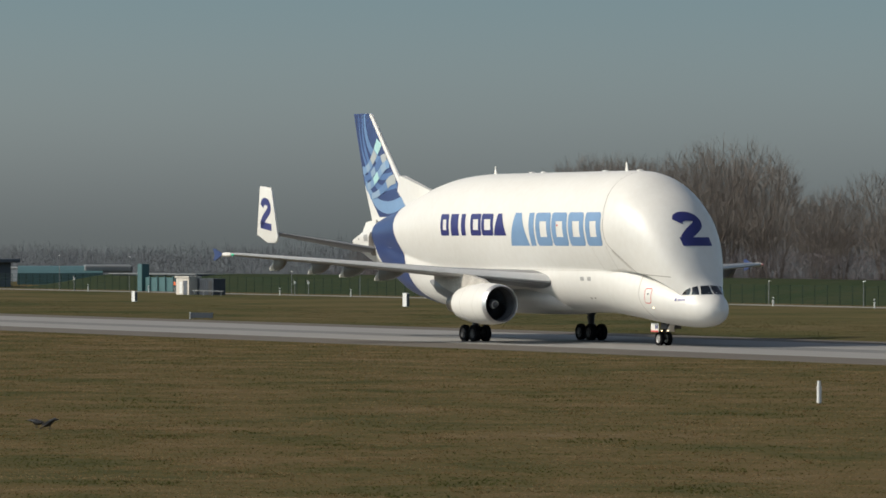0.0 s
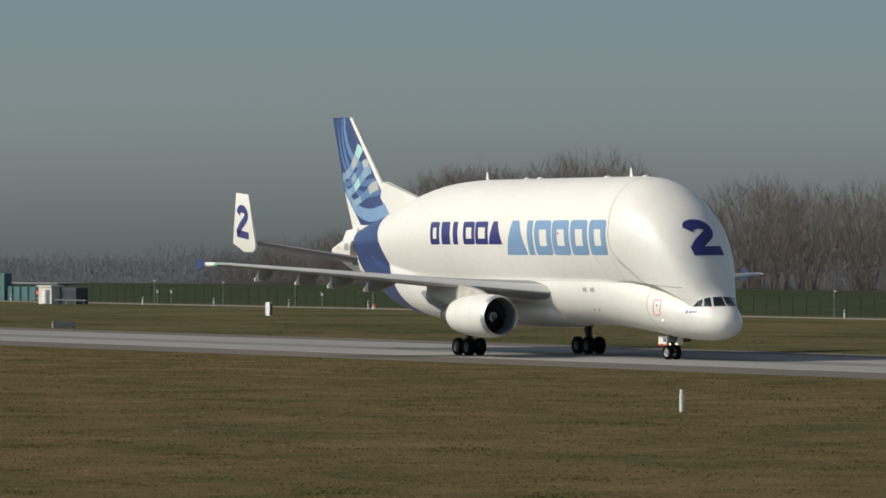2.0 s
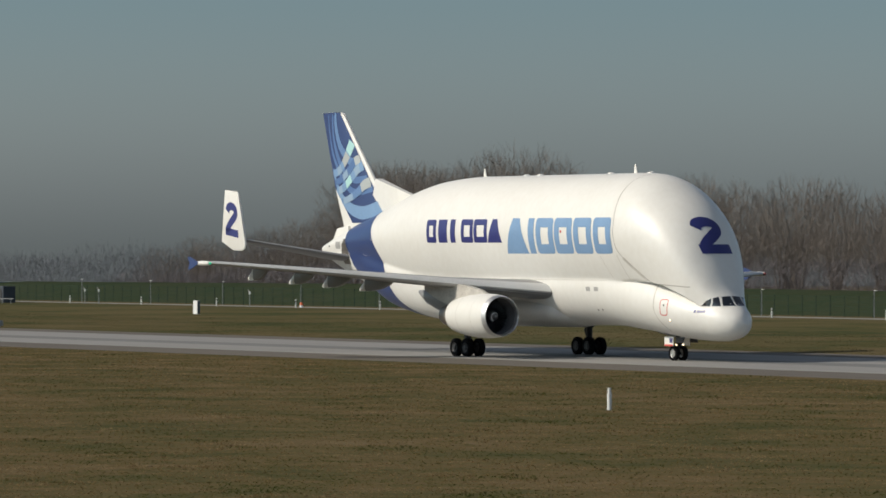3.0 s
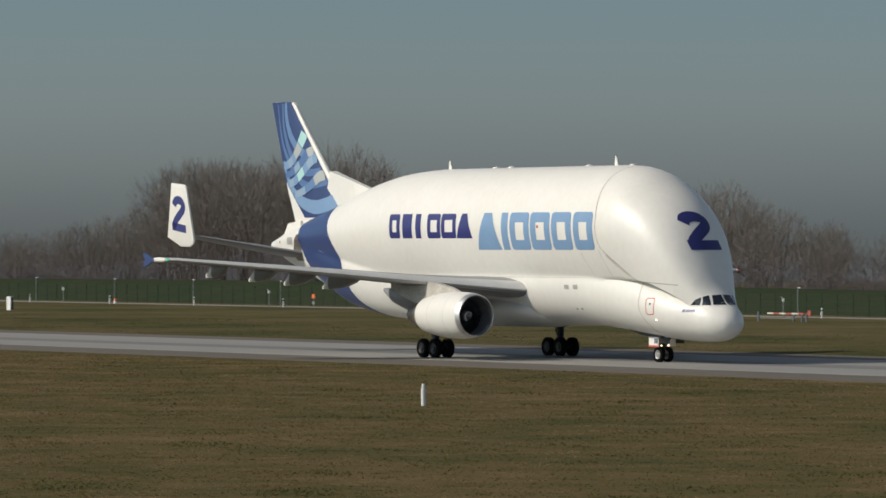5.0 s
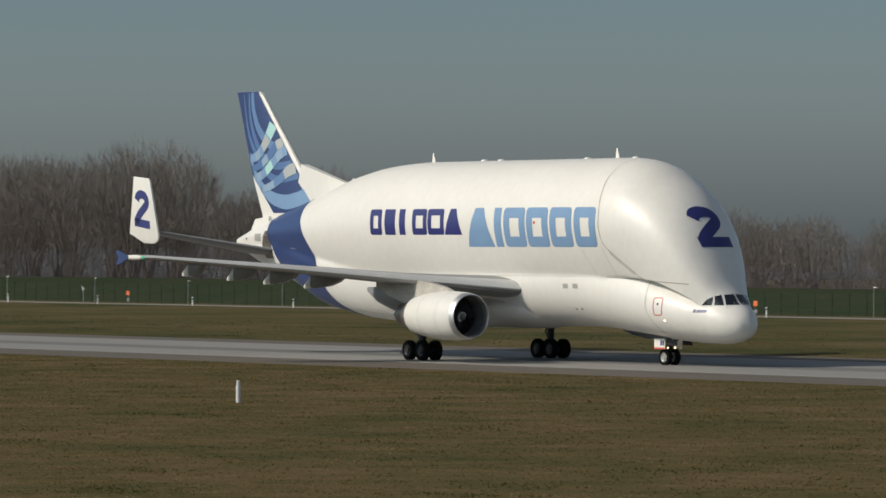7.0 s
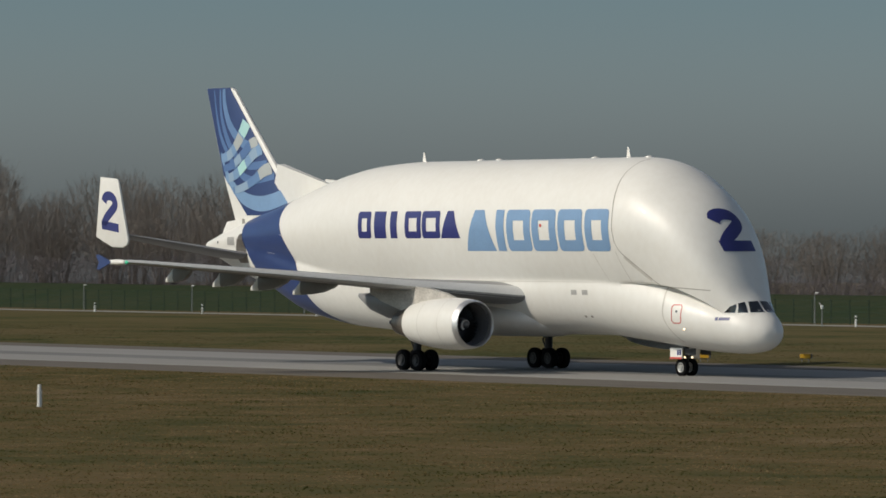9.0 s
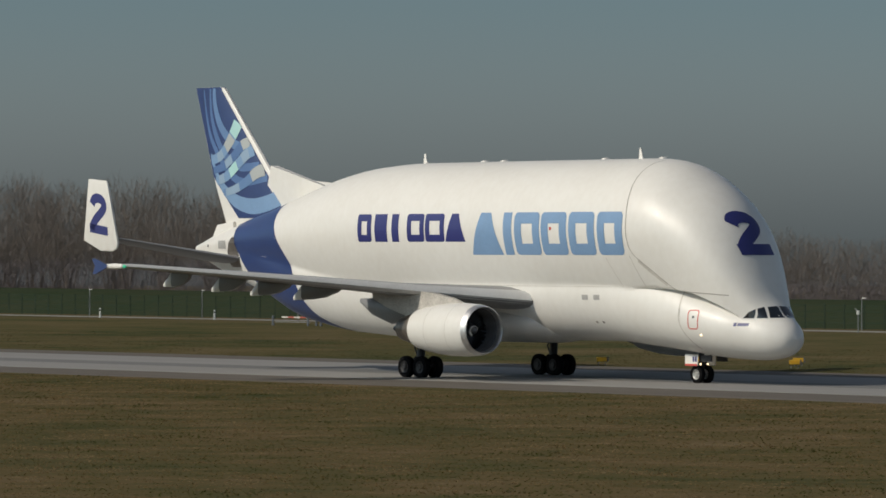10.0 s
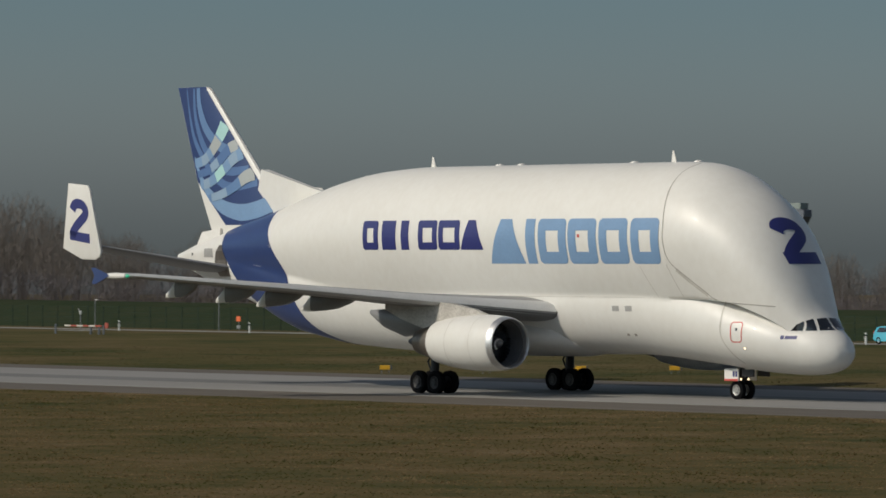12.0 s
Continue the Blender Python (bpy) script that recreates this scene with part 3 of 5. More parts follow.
for x, y, w, d, h in ((-700, 150, 30, 6, 2.2), (-860, 190, 60, 10, 2.6)):
    ob = thing("shed", "long low grey storage shed", "shed", pose(x, y, ground_height(x, y) - 0.1), "sheds beyond the fence")
    part("wall", box(bmesh.new(), (0, 0, h / 2), (w, d, h), 0.05), SLATE, ob)
    part("roof", box(bmesh.new(), (0, 0, h + 0.08), (w + 0.8, d + 0.8, 0.16)), GALV, ob, "pale sheet roof")

# barrier with red and white rail by the road
ob = thing("road_barrier", "red and white barrier rail on dark posts", "barrier", pose(-381.5, 103, 0))
for i in range(6):
    part("rail_section", box(bmesh.new(), (-2.6 + i * 0.95, 0, 0.80), (0.93, 0.08, 0.14)), (PALEWALL, REDSTEEL)[i % 2], ob)
for sx in (-4.6, 0.9, 2.2, 2.9):
    part("post", box(bmesh.new(), (sx, 0.06, 0.44), (0.22, 0.12, 0.88 if sx > -4 else 1.0), 0.02), SLATE, ob)
part("end_disc", tube(bmesh.new(), (3.5, -0.1, 0.85), (3.5, 0.0, 0.85), 0.28, 0.28, 16), REDSTEEL, ob, "red disc")
part("lower_rail", box(bmesh.new(), (-1.5, 0.05, 0.35), (5.5, 0.05, 0.06)), GALV, ob)

# shipyard crane beyond the wood
ob = thing("gantry_crane", "huge pale gantry crane with a slate girder beyond the wood", "crane", pose(-896.2, 700, ground_height(-894.5, 700)) @ Matrix.Diagonal((0.77, 0.77, 1.0, 1.0)))
v, q = loft([[(-13.0, -2, z), (-13.0 + w, -2, z), (-13.0 + w, 2.5, z), (-13.0, 2.5, z)] for z, w in ((0, 5.6), (13.5, 4.3), (23.5, 5.4))])
mesh_part("fixed_leg", v, q, CRANEGREEN, ob, "pale green fixed leg")
part("leg_cap", box(bmesh.new(), (-10.3, 0, 23.8), (6.2, 5.0, 0.5)), REDSTEEL, ob, "red platform edge")
v, q = loft([[(-7.8, y, 23.2), (11.8, y, 21.0), (11.8, y, 19.4), (6.5, y, 14.0), (-7.6, y, 17.6)] for y in (-1.8, 1.8)])
mesh_part("girder", v, q, CRANEBLUE, ob, "slate blue main girder")
for sy in (-1.6, 1.6):
    part("hinged_leg", tube(bmesh.new(), (6.5, sy, 14.9), (3.2 if sy < 0 else 8.6, sy * 2, 0), 0.9, 0.55, 8), CRANEGREEN, ob, "slender pale hinged leg")
part("trolley", box(bmesh.new(), (-4.5, 0, 23.6), (4.2, 2.4, 1.0), 0.1), REDSTEEL, ob)
part("machine_house", box(bmesh.new(), (7.0, 0, 22.0), (6.6, 3.6, 1.5), 0.1), CRANEGREEN, ob, "pale machine house")
for sx, zb in ((-6.5, 7.5), (-3.2, 5.0), (-2.0, 9.0)):
    part("hoist_rope", tube(bmesh.new(), (sx, -1.9, 17.4), (sx, -1.9, zb + 2.4), 0.12, 0.12, 6), SLATE, ob)
part("hoist_block", box(bmesh.new(), (-3.2, -1.9, 13.7), (3.0, 0.8, 0.7), 0.2), SLATE, ob, "dark lifting block")
ob = thing("slewing_crane", "thin distant crane mast above the trees", "crane", pose(-915, 700, ground_height(-921, 700)))
part("mast", tube(bmesh.new(), (0, 0, 0), (0, 0, 16.6), 0.35, 0.25, 8), SLATE, ob)
part("jib", tube(bmesh.new(), (0, 0, 15.4), (-1.4, 0, 6.4), 0.2, 0.15, 6), GALV, ob)

# crows on the grass
CROW = mat("black_feathers", (0.012, 0.012, 0.014), 0.5, 0, 0.2, 8)


def crow(x, y, ang, tilt):
    ob = thing("crow", "black crow foraging on dry grass", "bird", pose(x, y, 0, 0, 0, ang) @ Matrix.Scale(1.25, 4), "crows on the grass")
    rings = []
    for s, r, z in ((-0.20, 0.02, 0.16), (-0.12, 0.07, 0.18), (0.0, 0.095, 0.20), (0.10, 0.08, 0.22), (0.16, 0.04, 0.24)):
        rings.append([(s, r * math.cos(a), z + s * tilt + r * math.sin(a)) for a in (2 * math.pi * i / 10 for i in range(10))])
    mesh_part("body", *loft(rings), CROW, ob, smooth=True)
    mesh_part("head", *loft(revolve([(0.12, 0.02), (0.15, 0.05), (0.20, 0.055), (0.25, 0.03), (0.34, 0.004)], 10, "x", (0, 0, 0.25 + 0.17 * tilt))), CROW, ob, smooth=True)
    mesh_part("tail", [(-0.16, -0.04, 0.17 - 0.16 * tilt), (-0.16, 0.04, 0.17 - 0.16 * tilt), (-0.36, 0.06, 0.13 - 0.36 * tilt), (-0.36, -0.06, 0.13 - 0.36 * tilt), (-0.16, 0, 0.20 - 0.16 * tilt), (-0.36, 0, 0.15 - 0.36 * tilt)], [(0, 1, 2, 3), (0, 3, 5, 4), (1, 4, 5, 2), (0, 4, 1), (3, 2, 5)], CROW, ob)
    for s in (-1, 1):
        mesh_part("wing", *loft([[(x0, s * (0.085 + d), 0.22 + x0 * tilt + e) for x0, e in ((0.08, 0.03), (0.0, 0.05), (-0.26, -0.02), (-0.05, -0.06))] for d in (0, 0.02)]), CROW, ob)
        part("leg", tube(bmesh.new(), (0, s * 0.04, 0.14), (0.02, s * 0.04, 0), 0.01, 0.008, 6), CROW, ob)


crow(-181.74, -101.0, 215, 0.0)
crow(-180.75, -100.9, 35, 0.35)
# ---- tufts in the near grass ----
def blades(name, tones):
    """Grass blades: broad patches of tone, each tuft a little off its neighbours."""
    m = turf(name, tones, 0.20, 0.0, 0.445, 0.565)
    n, k = m.node_tree.nodes, m.node_tree.links
    b = n["Principled BSDF"]
    src = b.inputs["Base Color"].links[0].from_socket
    geo = n.new("ShaderNodeNewGeometry")
    r = n.new("ShaderNodeMapRange")
    r.inputs[3].default_value, r.inputs[4].default_value = 0.82, 1.2
    k.new(geo.outputs["Random Per Island"], r.inputs[0])
    h = n.new("ShaderNodeHueSaturation")
    k.new(src, h.inputs["Color"])
    k.new(r.outputs[0], h.inputs["Value"])
    k.new(h.outputs[0], b.inputs["Base Color"])
    thin, both = n.new("ShaderNodeBsdfTranslucent"), n.new("ShaderNodeMixShader")
    k.new(h.outputs[0], thin.inputs["Color"])
    both.inputs[0].default_value = 0.45
    k.new(b.outputs[0], both.inputs[1])
    k.new(thin.outputs[0], both.inputs[2])
    k.new(both.outputs[0], n["Material Output"].inputs["Surface"])
    return m


BLADES = blades("winter_grass_blades", [(0.090, 0.096, 0.030), (0.134, 0.118, 0.046), (0.172, 0.133, 0.059), (0.211, 0.151, 0.072), (0.243, 0.167, 0.086), (0.301, 0.222, 0.121)])


def grass(count, x0, x1, y0, y1, tall, seed, label, material=BLADES):
    """Scattered tufts of three blades in one mesh, taller where rank patches stand."""
    g = np.random.default_rng(seed)
    x, y = g.uniform(x0, x1, count), g.uniform(y0, y1, count)
    n = np.sin(x * 0.31 + 1.3 * np.sin(y * 0.37 + seed)) * np.sin(y * 0.63 + 0.9 * np.sin(x * 0.23)) + 0.5 * np.sin(x * 0.9 + 1.5 * np.sin(y * 1.1)) * np.sin(y * 1.7 + seed)
    h = tall * g.uniform(0.35, 1.2, count) * (1 + 0.9 * np.clip(n - 0.2, 0, 1))
    p = np.stack([x, y, 0 * x - 0.01], 1)
    tris = []
    for _ in range(3):
        a = g.uniform(0, 2 * np.pi, count)
        w = tall * 0.75 * g.uniform(0.6, 1.4, count)
        side = np.stack([np.cos(a) * w, np.sin(a) * w, 0 * w], 1)
        lean = tall * g.normal(0, 0.8, (count, 2))
        tip = p + np.stack([lean[:, 0], lean[:, 1], h * g.uniform(0.6, 1.0, count)], 1)
        tris.append(np.stack([p - side, p + side, tip], 1))
    v = np.stack(tris, 1).reshape(-1, 3)
    ob = mesh_part("grass", v.tolist(), np.arange(len(v)).reshape(-1, 3).tolist(), material)
    return tagged(ob, label, "grass", kind="stuff")


grass(70000, -205, -95, -128, -95, 0.046, 1, "short straw and olive winter grass in rank patches")
grass(85000, -310, -95, -95, -55, 0.050, 2, "straw-coloured winter grass with dull green patches")
grass(70000, -400, -118, -55, -17.2, 0.055, 3, "dry grass beside the runway shoulder")
grass(60000, -640, -180, 21.5, 70, 0.055, 5, "olive and straw grass beyond the runway", FIELD)
# ---- the cargo aircraft: x forward from the nose wheel, y to port, z up ----
UPPER = [  # x, crown, half width, height of greatest width, half width at the waist, waist
    (-47.4, 7.46, 0.22, 7.22, 0.22, 7.05), (-46.0, 7.82, 0.66, 7.40, 0.62, 6.95), (-44.3, 8.22, 1.10, 7.50, 1.00, 6.95),
    (-41.5, 9.00, 1.70, 7.70, 1.50, 6.90), (-38.2, 9.75, 2.35, 7.80, 1.90, 6.50), (-34.0, 10.87, 3.10, 8.00, 2.40, 6.00),
    (-31.0, 11.57, 3.50, 8.15, 2.60, 5.60), (-28.0, 12.00, 3.72, 8.30, 2.72, 5.30), (-24.0, 12.20, 3.85, 8.36, 2.75, 5.20),
    (-4.0, 12.21, 3.85, 8.36, 2.75, 5.20), (-2.5, 12.15, 3.83, 8.30, 2.75, 5.20), (-1.2, 11.92, 3.74, 8.20, 2.74, 5.20),
    (0.0, 11.48, 3.58, 8.00, 2.72, 5.15), (1.0, 10.92, 3.36, 7.70, 2.68, 5.05), (2.0, 10.28, 3.12, 7.25, 2.60, 4.90),
    (3.0, 9.40, 2.80, 6.60, 2.45, 4.60), (4.0, 8.08, 2.36, 5.75, 2.20, 4.20), (5.0, 6.20, 1.78, 4.60, 1.68, 3.60),
    (5.8, 4.66, 1.30, 3.80, 1.36, 3.20), (6.3, 4.08, 1.05, 3.50, 1.10, 3.10), (6.75, 3.56, 0.82, 3.25, 0.85, 3.00)]
LOWER = [  # x, height of the axis, half width, half height
    (-47.5, 7.20, 0.22, 0.26), (-44.0, 7.10, 1.10, 1.35), (-39.5, 6.70, 1.90, 2.20), (-35.0, 5.90, 2.50, 2.90), (-30.0, 5.20, 2.75, 2.85),
    (-24.0, 5.00, 2.82, 2.90), (-16.0, 5.00, 2.82, 2.85), (-7.0, 5.00, 2.82, 2.80), (-3.0, 4.50, 2.80, 2.55), (0.0, 3.95, 2.72, 2.28), (2.0, 3.45, 2.58, 1.98),
    (4.0, 3.05, 2.22, 1.68), (5.5, 2.78, 1.70, 1.42), (6.4, 2.65, 1.38, 1.20), (7.1, 2.55, 0.98, 0.90), (7.55, 2.50, 0.55, 0.50), (7.75, 2.50, 0.03, 0.03)]
U = [smooth_curve([s[0] for s in UPPER], [s[k] for s in UPPER]) for k in range(1, 6)]
L = [smooth_curve([s[0] for s in LOWER], [s[k] for s in LOWER]) for k in range(1, 4)]


@functools.lru_cache(maxsize=None)
def station(x):
    return [float(f(x)) for f in U], [float(f(x)) for f in L]


def half_width(x, z):
    """Half the fuselage's width at the station x and the height z; nought outside it."""
    best = 0.0
    upper, lower = station(x)
    if -47.4 <= x <= 6.75:
        zt, w, zw, yb, zb = upper
        if zb <= z < zt:
            if z >= zw:
                best = w * math.sqrt(max(0.0, 1 - ((z - zw) / (zt - zw)) ** 2))
            else:
                best = yb + (w - yb) * (1 - ((zw - z) / (zw - zb)) ** 1.7)
    if -47.5 <= x <= 7.75:
        zc, ry, rz = lower
        if abs(z - zc) < rz:
            best = max(best, ry * math.sqrt(1 - ((z - zc) / rz) ** 2))
    return best


@functools.lru_cache(maxsize=None)
def middle(x):
    zb = float(U[4](min(x, 6.75)))
    k = min(max((x - 5.5) / 1.6, 0), 1)
    return (zb + 0.12) * (1 - k) + float(L[0](x)) * k


def skin(x, angle, lift=0.0):
    """The point of the fuselage at station x, angle from the top towards starboard."""
    cz, s, c = middle(x), math.sin(angle), math.cos(angle)
    lo, hi = 0.0, 9.0
    for _ in range(26):
        r = (lo + hi) / 2
        if half_width(x, cz + r * c) > abs(r * s):
            lo = r
        else:
            hi = r
    r = lo + lift
    return (x, -r * s, cz + r * c)


aircraft = thing("cargo_aircraft", "white outsize twin-engine cargo aircraft with blue tail taxiing on the runway", "aircraft")


def fuselage():
    xs = sorted(set([-47.5, -47.4, -47.2, -46.8, -46.4] + list(np.arange(-46, -34, 0.25)) + list(np.arange(-34, -24, 0.6)) + list(np.arange(-24, -5, 1.0)) + list(np.arange(-5, 6.8, 0.22)) + [6.74, 6.85, 7.0, 7.2, 7.4, 7.55, 7.65, 7.72, 7.75]))
    n = 112
    rings = [[skin(float(x), 2 * math.pi * (j + 0.5) / n) for j in range(n)] for x in xs]
    v, q = loft(rings)
    return mesh_part("fuselage", v, q, WHITE, aircraft, "white gloss fuselage with a swollen cargo hold and faint grime", smooth=True)


hull = fuselage()


def side_strip(name, points, width, material, parent, lift=0.012, side=-1, label=""):
    """A painted line along points (x, z) on the fuselage's flank."""
    a, b = ribbon(dense(points), width)
    v, q = [], []
    for (x0, z0), (x1, z1) in zip(a, b):
        v += [(x0, side * (half_width(x0, z0) + lift), z0), (x1, side * (half_width(x1, z1) + lift), z1)]
    for i in range(len(a) - 1):
        k = 2 * i
        q.append((k, k + 1, k + 3, k + 2))
    return mesh_part(name, v, q, material, parent, label)


def side_patch(name, rows, material, parent, lift=0.012, side=-1, label="", n=8):
    """A painted field on the flank: rows of (z, x from, x to)."""
    v, q = [], []
    for z, x0, x1 in rows:
        for i in range(n + 1):
            x = x0 + (x1 - x0) * i / n
            v.append((x, side * (half_width(x, z) + lift), z))
    for r in range(len(rows) - 1):
        for i in range(n):
            k = r * (n + 1) + i
            q.append((k, k + 1, k + n + 2, k + n + 1))
    return mesh_part(name, v, q, material, parent, label)


def spread(z0, z1, f0, f1, step=0.2):
    n = max(2, int((z1 - z0) / step) + 1)
    return [(z0 + (z1 - z0) * i / (n - 1), f0(i / (n - 1)), f1(i / (n - 1))) for i in range(n)]


def block_word(glyphs, z0, z1, material, bar, side):
    """A brand word as plain shapes: tapered solids, bars and open blocks."""
    for kind, x0, x1 in glyphs:
        if kind == "taper":
            m = (x1 - x0) * 0.34
            side_patch("lettering_shape", spread(z0, z1, lambda t: x0 + m * t, lambda t: x1 - m * t), material, hull, side=side)
        elif kind == "solid":
            side_patch("lettering_shape", spread(z0, z1, lambda t: x0, lambda t: x1), material, hull, side=side)
        else:
            c = bar * 0.35
            rows = [(z0, c), (z0 + c * 0.3, c * 0.4), (z0 + c, 0.0)] + [(z, 0.0) for z in np.linspace(z0 + c, z1 - c, 8)[1:-1]] + [(z1 - c, 0.0), (z1 - c * 0.3, c * 0.4), (z1, c)]
            inner = [(z, e) for z, e in rows if z0 + bar < z < z1 - bar]
            side_patch("lettering_shape", [(z, x0 + e, x1 - e) for z, e in rows if z < z0 + bar] + [(z0 + bar, x0, x1)], material, hull, side=side)
            side_patch("lettering_shape", [(z1 - bar, x0, x1)] + [(z, x0 + e, x1 - e) for z, e in rows if z > z1 - bar], material, hull, side=side)
            mid_rows = [z0 + bar] + [z for z, e in inner] + [z1 - bar]
            side_patch("lettering_shape", [(z, x0, x0 + bar) for z in mid_rows], material, hull, side=side, n=3)
            side_patch("lettering_shape", [(z, x1 - bar, x1) for z in mid_rows], material, hull, side=side, n=3)


WORD_A = [("open", -26.05, -24.70), ("solid", -24.36, -23.2), ("solid", -22.75, -22.1), ("open", -21.3, -19.72), ("open", -19.6, -17.85), ("taper", -17.8, -15.95)]
WORD_B = [("taper", -15.5, -12.7), ("solid", -12.5, -11.75), ("open", -11.5, -9.3), ("open", -9.15, -6.95), ("open", -6.75, -4.55), ("open", -4.3, -2.2)]
for sd in (-1, 1):
    block_word(WORD_A, 7.66, 9.24, NAVY, 0.40, sd)
    block_word(WORD_B, 6.93, 9.28, LIGHT_BLUE, 0.62, sd)


# cargo door and waist joints
for sd in (-1, 1):
    side_strip("door_joint", curved([(-2.4, 12.10), (-2.45, 11.7), (-2.35, 11.0), (-2.15, 10.1), (-1.95, 9.0), (-1.9, 8.0), (-1.6, 7.0), (-0.3, 6.0), (0.75, 5.2)]), 0.035, SEAM, hull, side=sd)
    side_strip("door_joint", [(0.75, 5.2), (1.2, 5.0), (3.4, 4.88), (4.55, 4.80)], 0.045, SEAM, hull, side=sd)
    side_strip("frame_joint", curved([(1.05, 5.0), (1.15, 4.2), (1.2, 3.2), (1.7, 2.2), (1.9, 1.9)]), 0.09, GRIME, hull, side=sd)
    side_strip("waist_joint", [(-24.0, 5.22), (0.75, 5.2)], 0.035, GRIME, hull, side=sd)
    side_strip("panel_joint", [(-3.9, 6.8), (-3.3, 5.25)], 0.035, GRIME, hull, side=sd)
    side_strip("grime_smear", curved([(-1.3, 6.65), (-0.4, 5.95), (0.45, 5.35)]), 0.22, GRIME, hull, side=sd, lift=0.008)
    side_strip("panel_joint", [(-1.9, 6.9), (-1.4, 5.25)], 0.05, GRIME, hull, side=sd)
    side_strip("crew_door_outline", [(1.95, 4.0), (2.45, 4.0), (2.55, 3.9), (2.55, 3.1), (2.45, 3.0), (1.95, 3.0), (1.85, 3.1), (1.85, 3.9), (1.95, 4.0), (2.05, 4.0)], 0.055, RED, hull, side=sd)
    side_patch("door_window", spread(3.58, 3.70, lambda t: 2.15, lambda t: 2.27, 0.05), GLASS, hull, side=sd, n=2)
    for x in (-6.85, -5.85):
        side_patch("vent_panel", spread(4.48, 4.76, lambda t: x, lambda t: x + 0.52, 0.1), GREYPANEL, hull, side=sd, n=3)
    for x in (-6.3, -5.7):
        side_patch("drain_port", spread(3.2, 3.32, lambda t: x, lambda t: x + 0.2, 0.06), SEAM, hull, side=sd, n=2)
    side_patch("beacon_mark", spread(8.30, 8.46, lambda t: -8.40, lambda t: -8.22, 0.08), RED, hull, side=sd, n=2, lift=0.02)


def front_point(y, z, lift=0.015):
    """The point on the bow at the width y and height z."""
    lo, hi = -4.0, 7.74
    for _ in range(30):
        x = (lo + hi) / 2
        if half_width(x, z) > abs(y):
            lo = x
        else:
            hi = x
    return (lo + lift, y + math.copysign(lift * 0.5, y), z + lift * 0.3)


TWO = [(-0.47, 0.52), (-0.36, 0.78), (-0.10, 0.92), (0.20, 0.86), (0.36, 0.62), (0.30, 0.34), (0.05, 0.05), (-0.25, -0.28), (-0.48, -0.62), (-0.56, -0.86)]


def numeral(scale_x, scale_y, bar):
    """The numeral two as two bands: bow with shank, and foot."""
    bow = [(px * scale_x, py * scale_y) for px, py in curved(TWO, 6)]
    foot = dense([(-0.72 * scale_x, -0.83 * scale_y), (0.56 * scale_x, -0.83 * scale_y)], 0.06)
    return [ribbon(bow, bar), ribbon(foot, bar * 0.95)]


def bow_numeral():
    for a, b in numeral(1.80, 1.00, 0.62):
        v, q = [], []
        for i, ((y0, z0), (y1, z1)) in enumerate(zip(a, b)):
            for k in range(6):
                t = k / 5
                dz = z0 + (z1 - z0) * t
                v.append(front_point(y0 + (y1 - y0) * t - 0.22 * dz, 8.06 + dz, 0.02))
        for i in range(len(a) - 1):
            for k in range(5):
                m = 6 * i + k
                q.append((m, m + 1, m + 7, m + 6))
        mesh_part("fleet_numeral", v, q, NAVY, hull, "dark navy numeral two")


bow_numeral()


# cockpit glazing
def bow_pane(corners, n=6):
    v, q = [], []
    (a, b, c, d) = corners
    for i in range(n + 1):
        for j in range(n + 1):
            s, t = i / n, j / n
            y = (a[0] * (1 - s) + b[0] * s) * (1 - t) + (d[0] * (1 - s) + c[0] * s) * t
            z = (a[1] * (1 - s) + b[1] * s) * (1 - t) + (d[1] * (1 - s) + c[1] * s) * t
            v.append(front_point(y, z, 0.02))
    for i in range(n):
        for j in range(n):
            m = i * (n + 1) + j
            q.append((m, m + 1, m + n + 2, m + n + 1))
    return mesh_part("cockpit_window", v, q, GLASS, hull, "dark glossy cockpit window")


for s in (-1, 1):
    bow_pane([(s * 0.05, 3.64), (s * 0.84, 3.62), (s * 0.66, 4.20), (s * 0.05, 4.24)])
    bow_pane([(s * 0.95, 3.61), (s * 1.26, 3.60), (s * 1.18, 4.10), (s * 0.84, 4.20)])
    bow_pane([(s * 1.34, 3.60), (s * 1.62, 3.60), (s * 1.48, 3.92), (s * 1.26, 4.08)])
    side_patch("brand_mark", spread(3.18, 3.34, lambda t: 5.0, lambda t: 5.6, 0.06), NAVY, hull, side=s, n=4)
    side_patch("brand_mark", spread(3.17, 3.36, lambda t: 4.78, lambda t: 4.95, 0.06), NAVY, hull, side=s, n=3)

# blue band round the tail
def blue_band():
    front = smooth_curve([0, 0.3, 0.6, 0.89, 1.05, 1.35, 1.8, 2.3, 2.6, 2.8, 3.1416], [-37.0, -36.6, -36.2, -35.8, -35.4, -34.6, -34.0, -33.3, -32.5, -31.4, -30.0])
    back = smooth_curve([0, 0.5, 0.9, 1.3, 1.7, 2.2, 2.7, 3.1416], [-42.6, -41.8, -41.4, -41.2, -40.6, -39.6, -38.2, -37.0])
    v, q = [], []
    m, n = 56, 14
    for i in range(m + 1):
        ang = math.pi * (2 * i / m - 1)
        x0, x1 = float(back(abs(ang))), float(front(abs(ang)))
        for k in range(n + 1):
            v.append(skin(x0 + (x1 - x0) * k / n, ang, 0.015))
    for i in range(m):
        for k in range(n):
            a = i * (n + 1) + k
            q.append((a, a + 1, a + n + 2, a + n + 1))
    mesh_part("blue_band", v, q, BLUE, hull, "deep blue painted band round the tail", smooth=True)


blue_band()


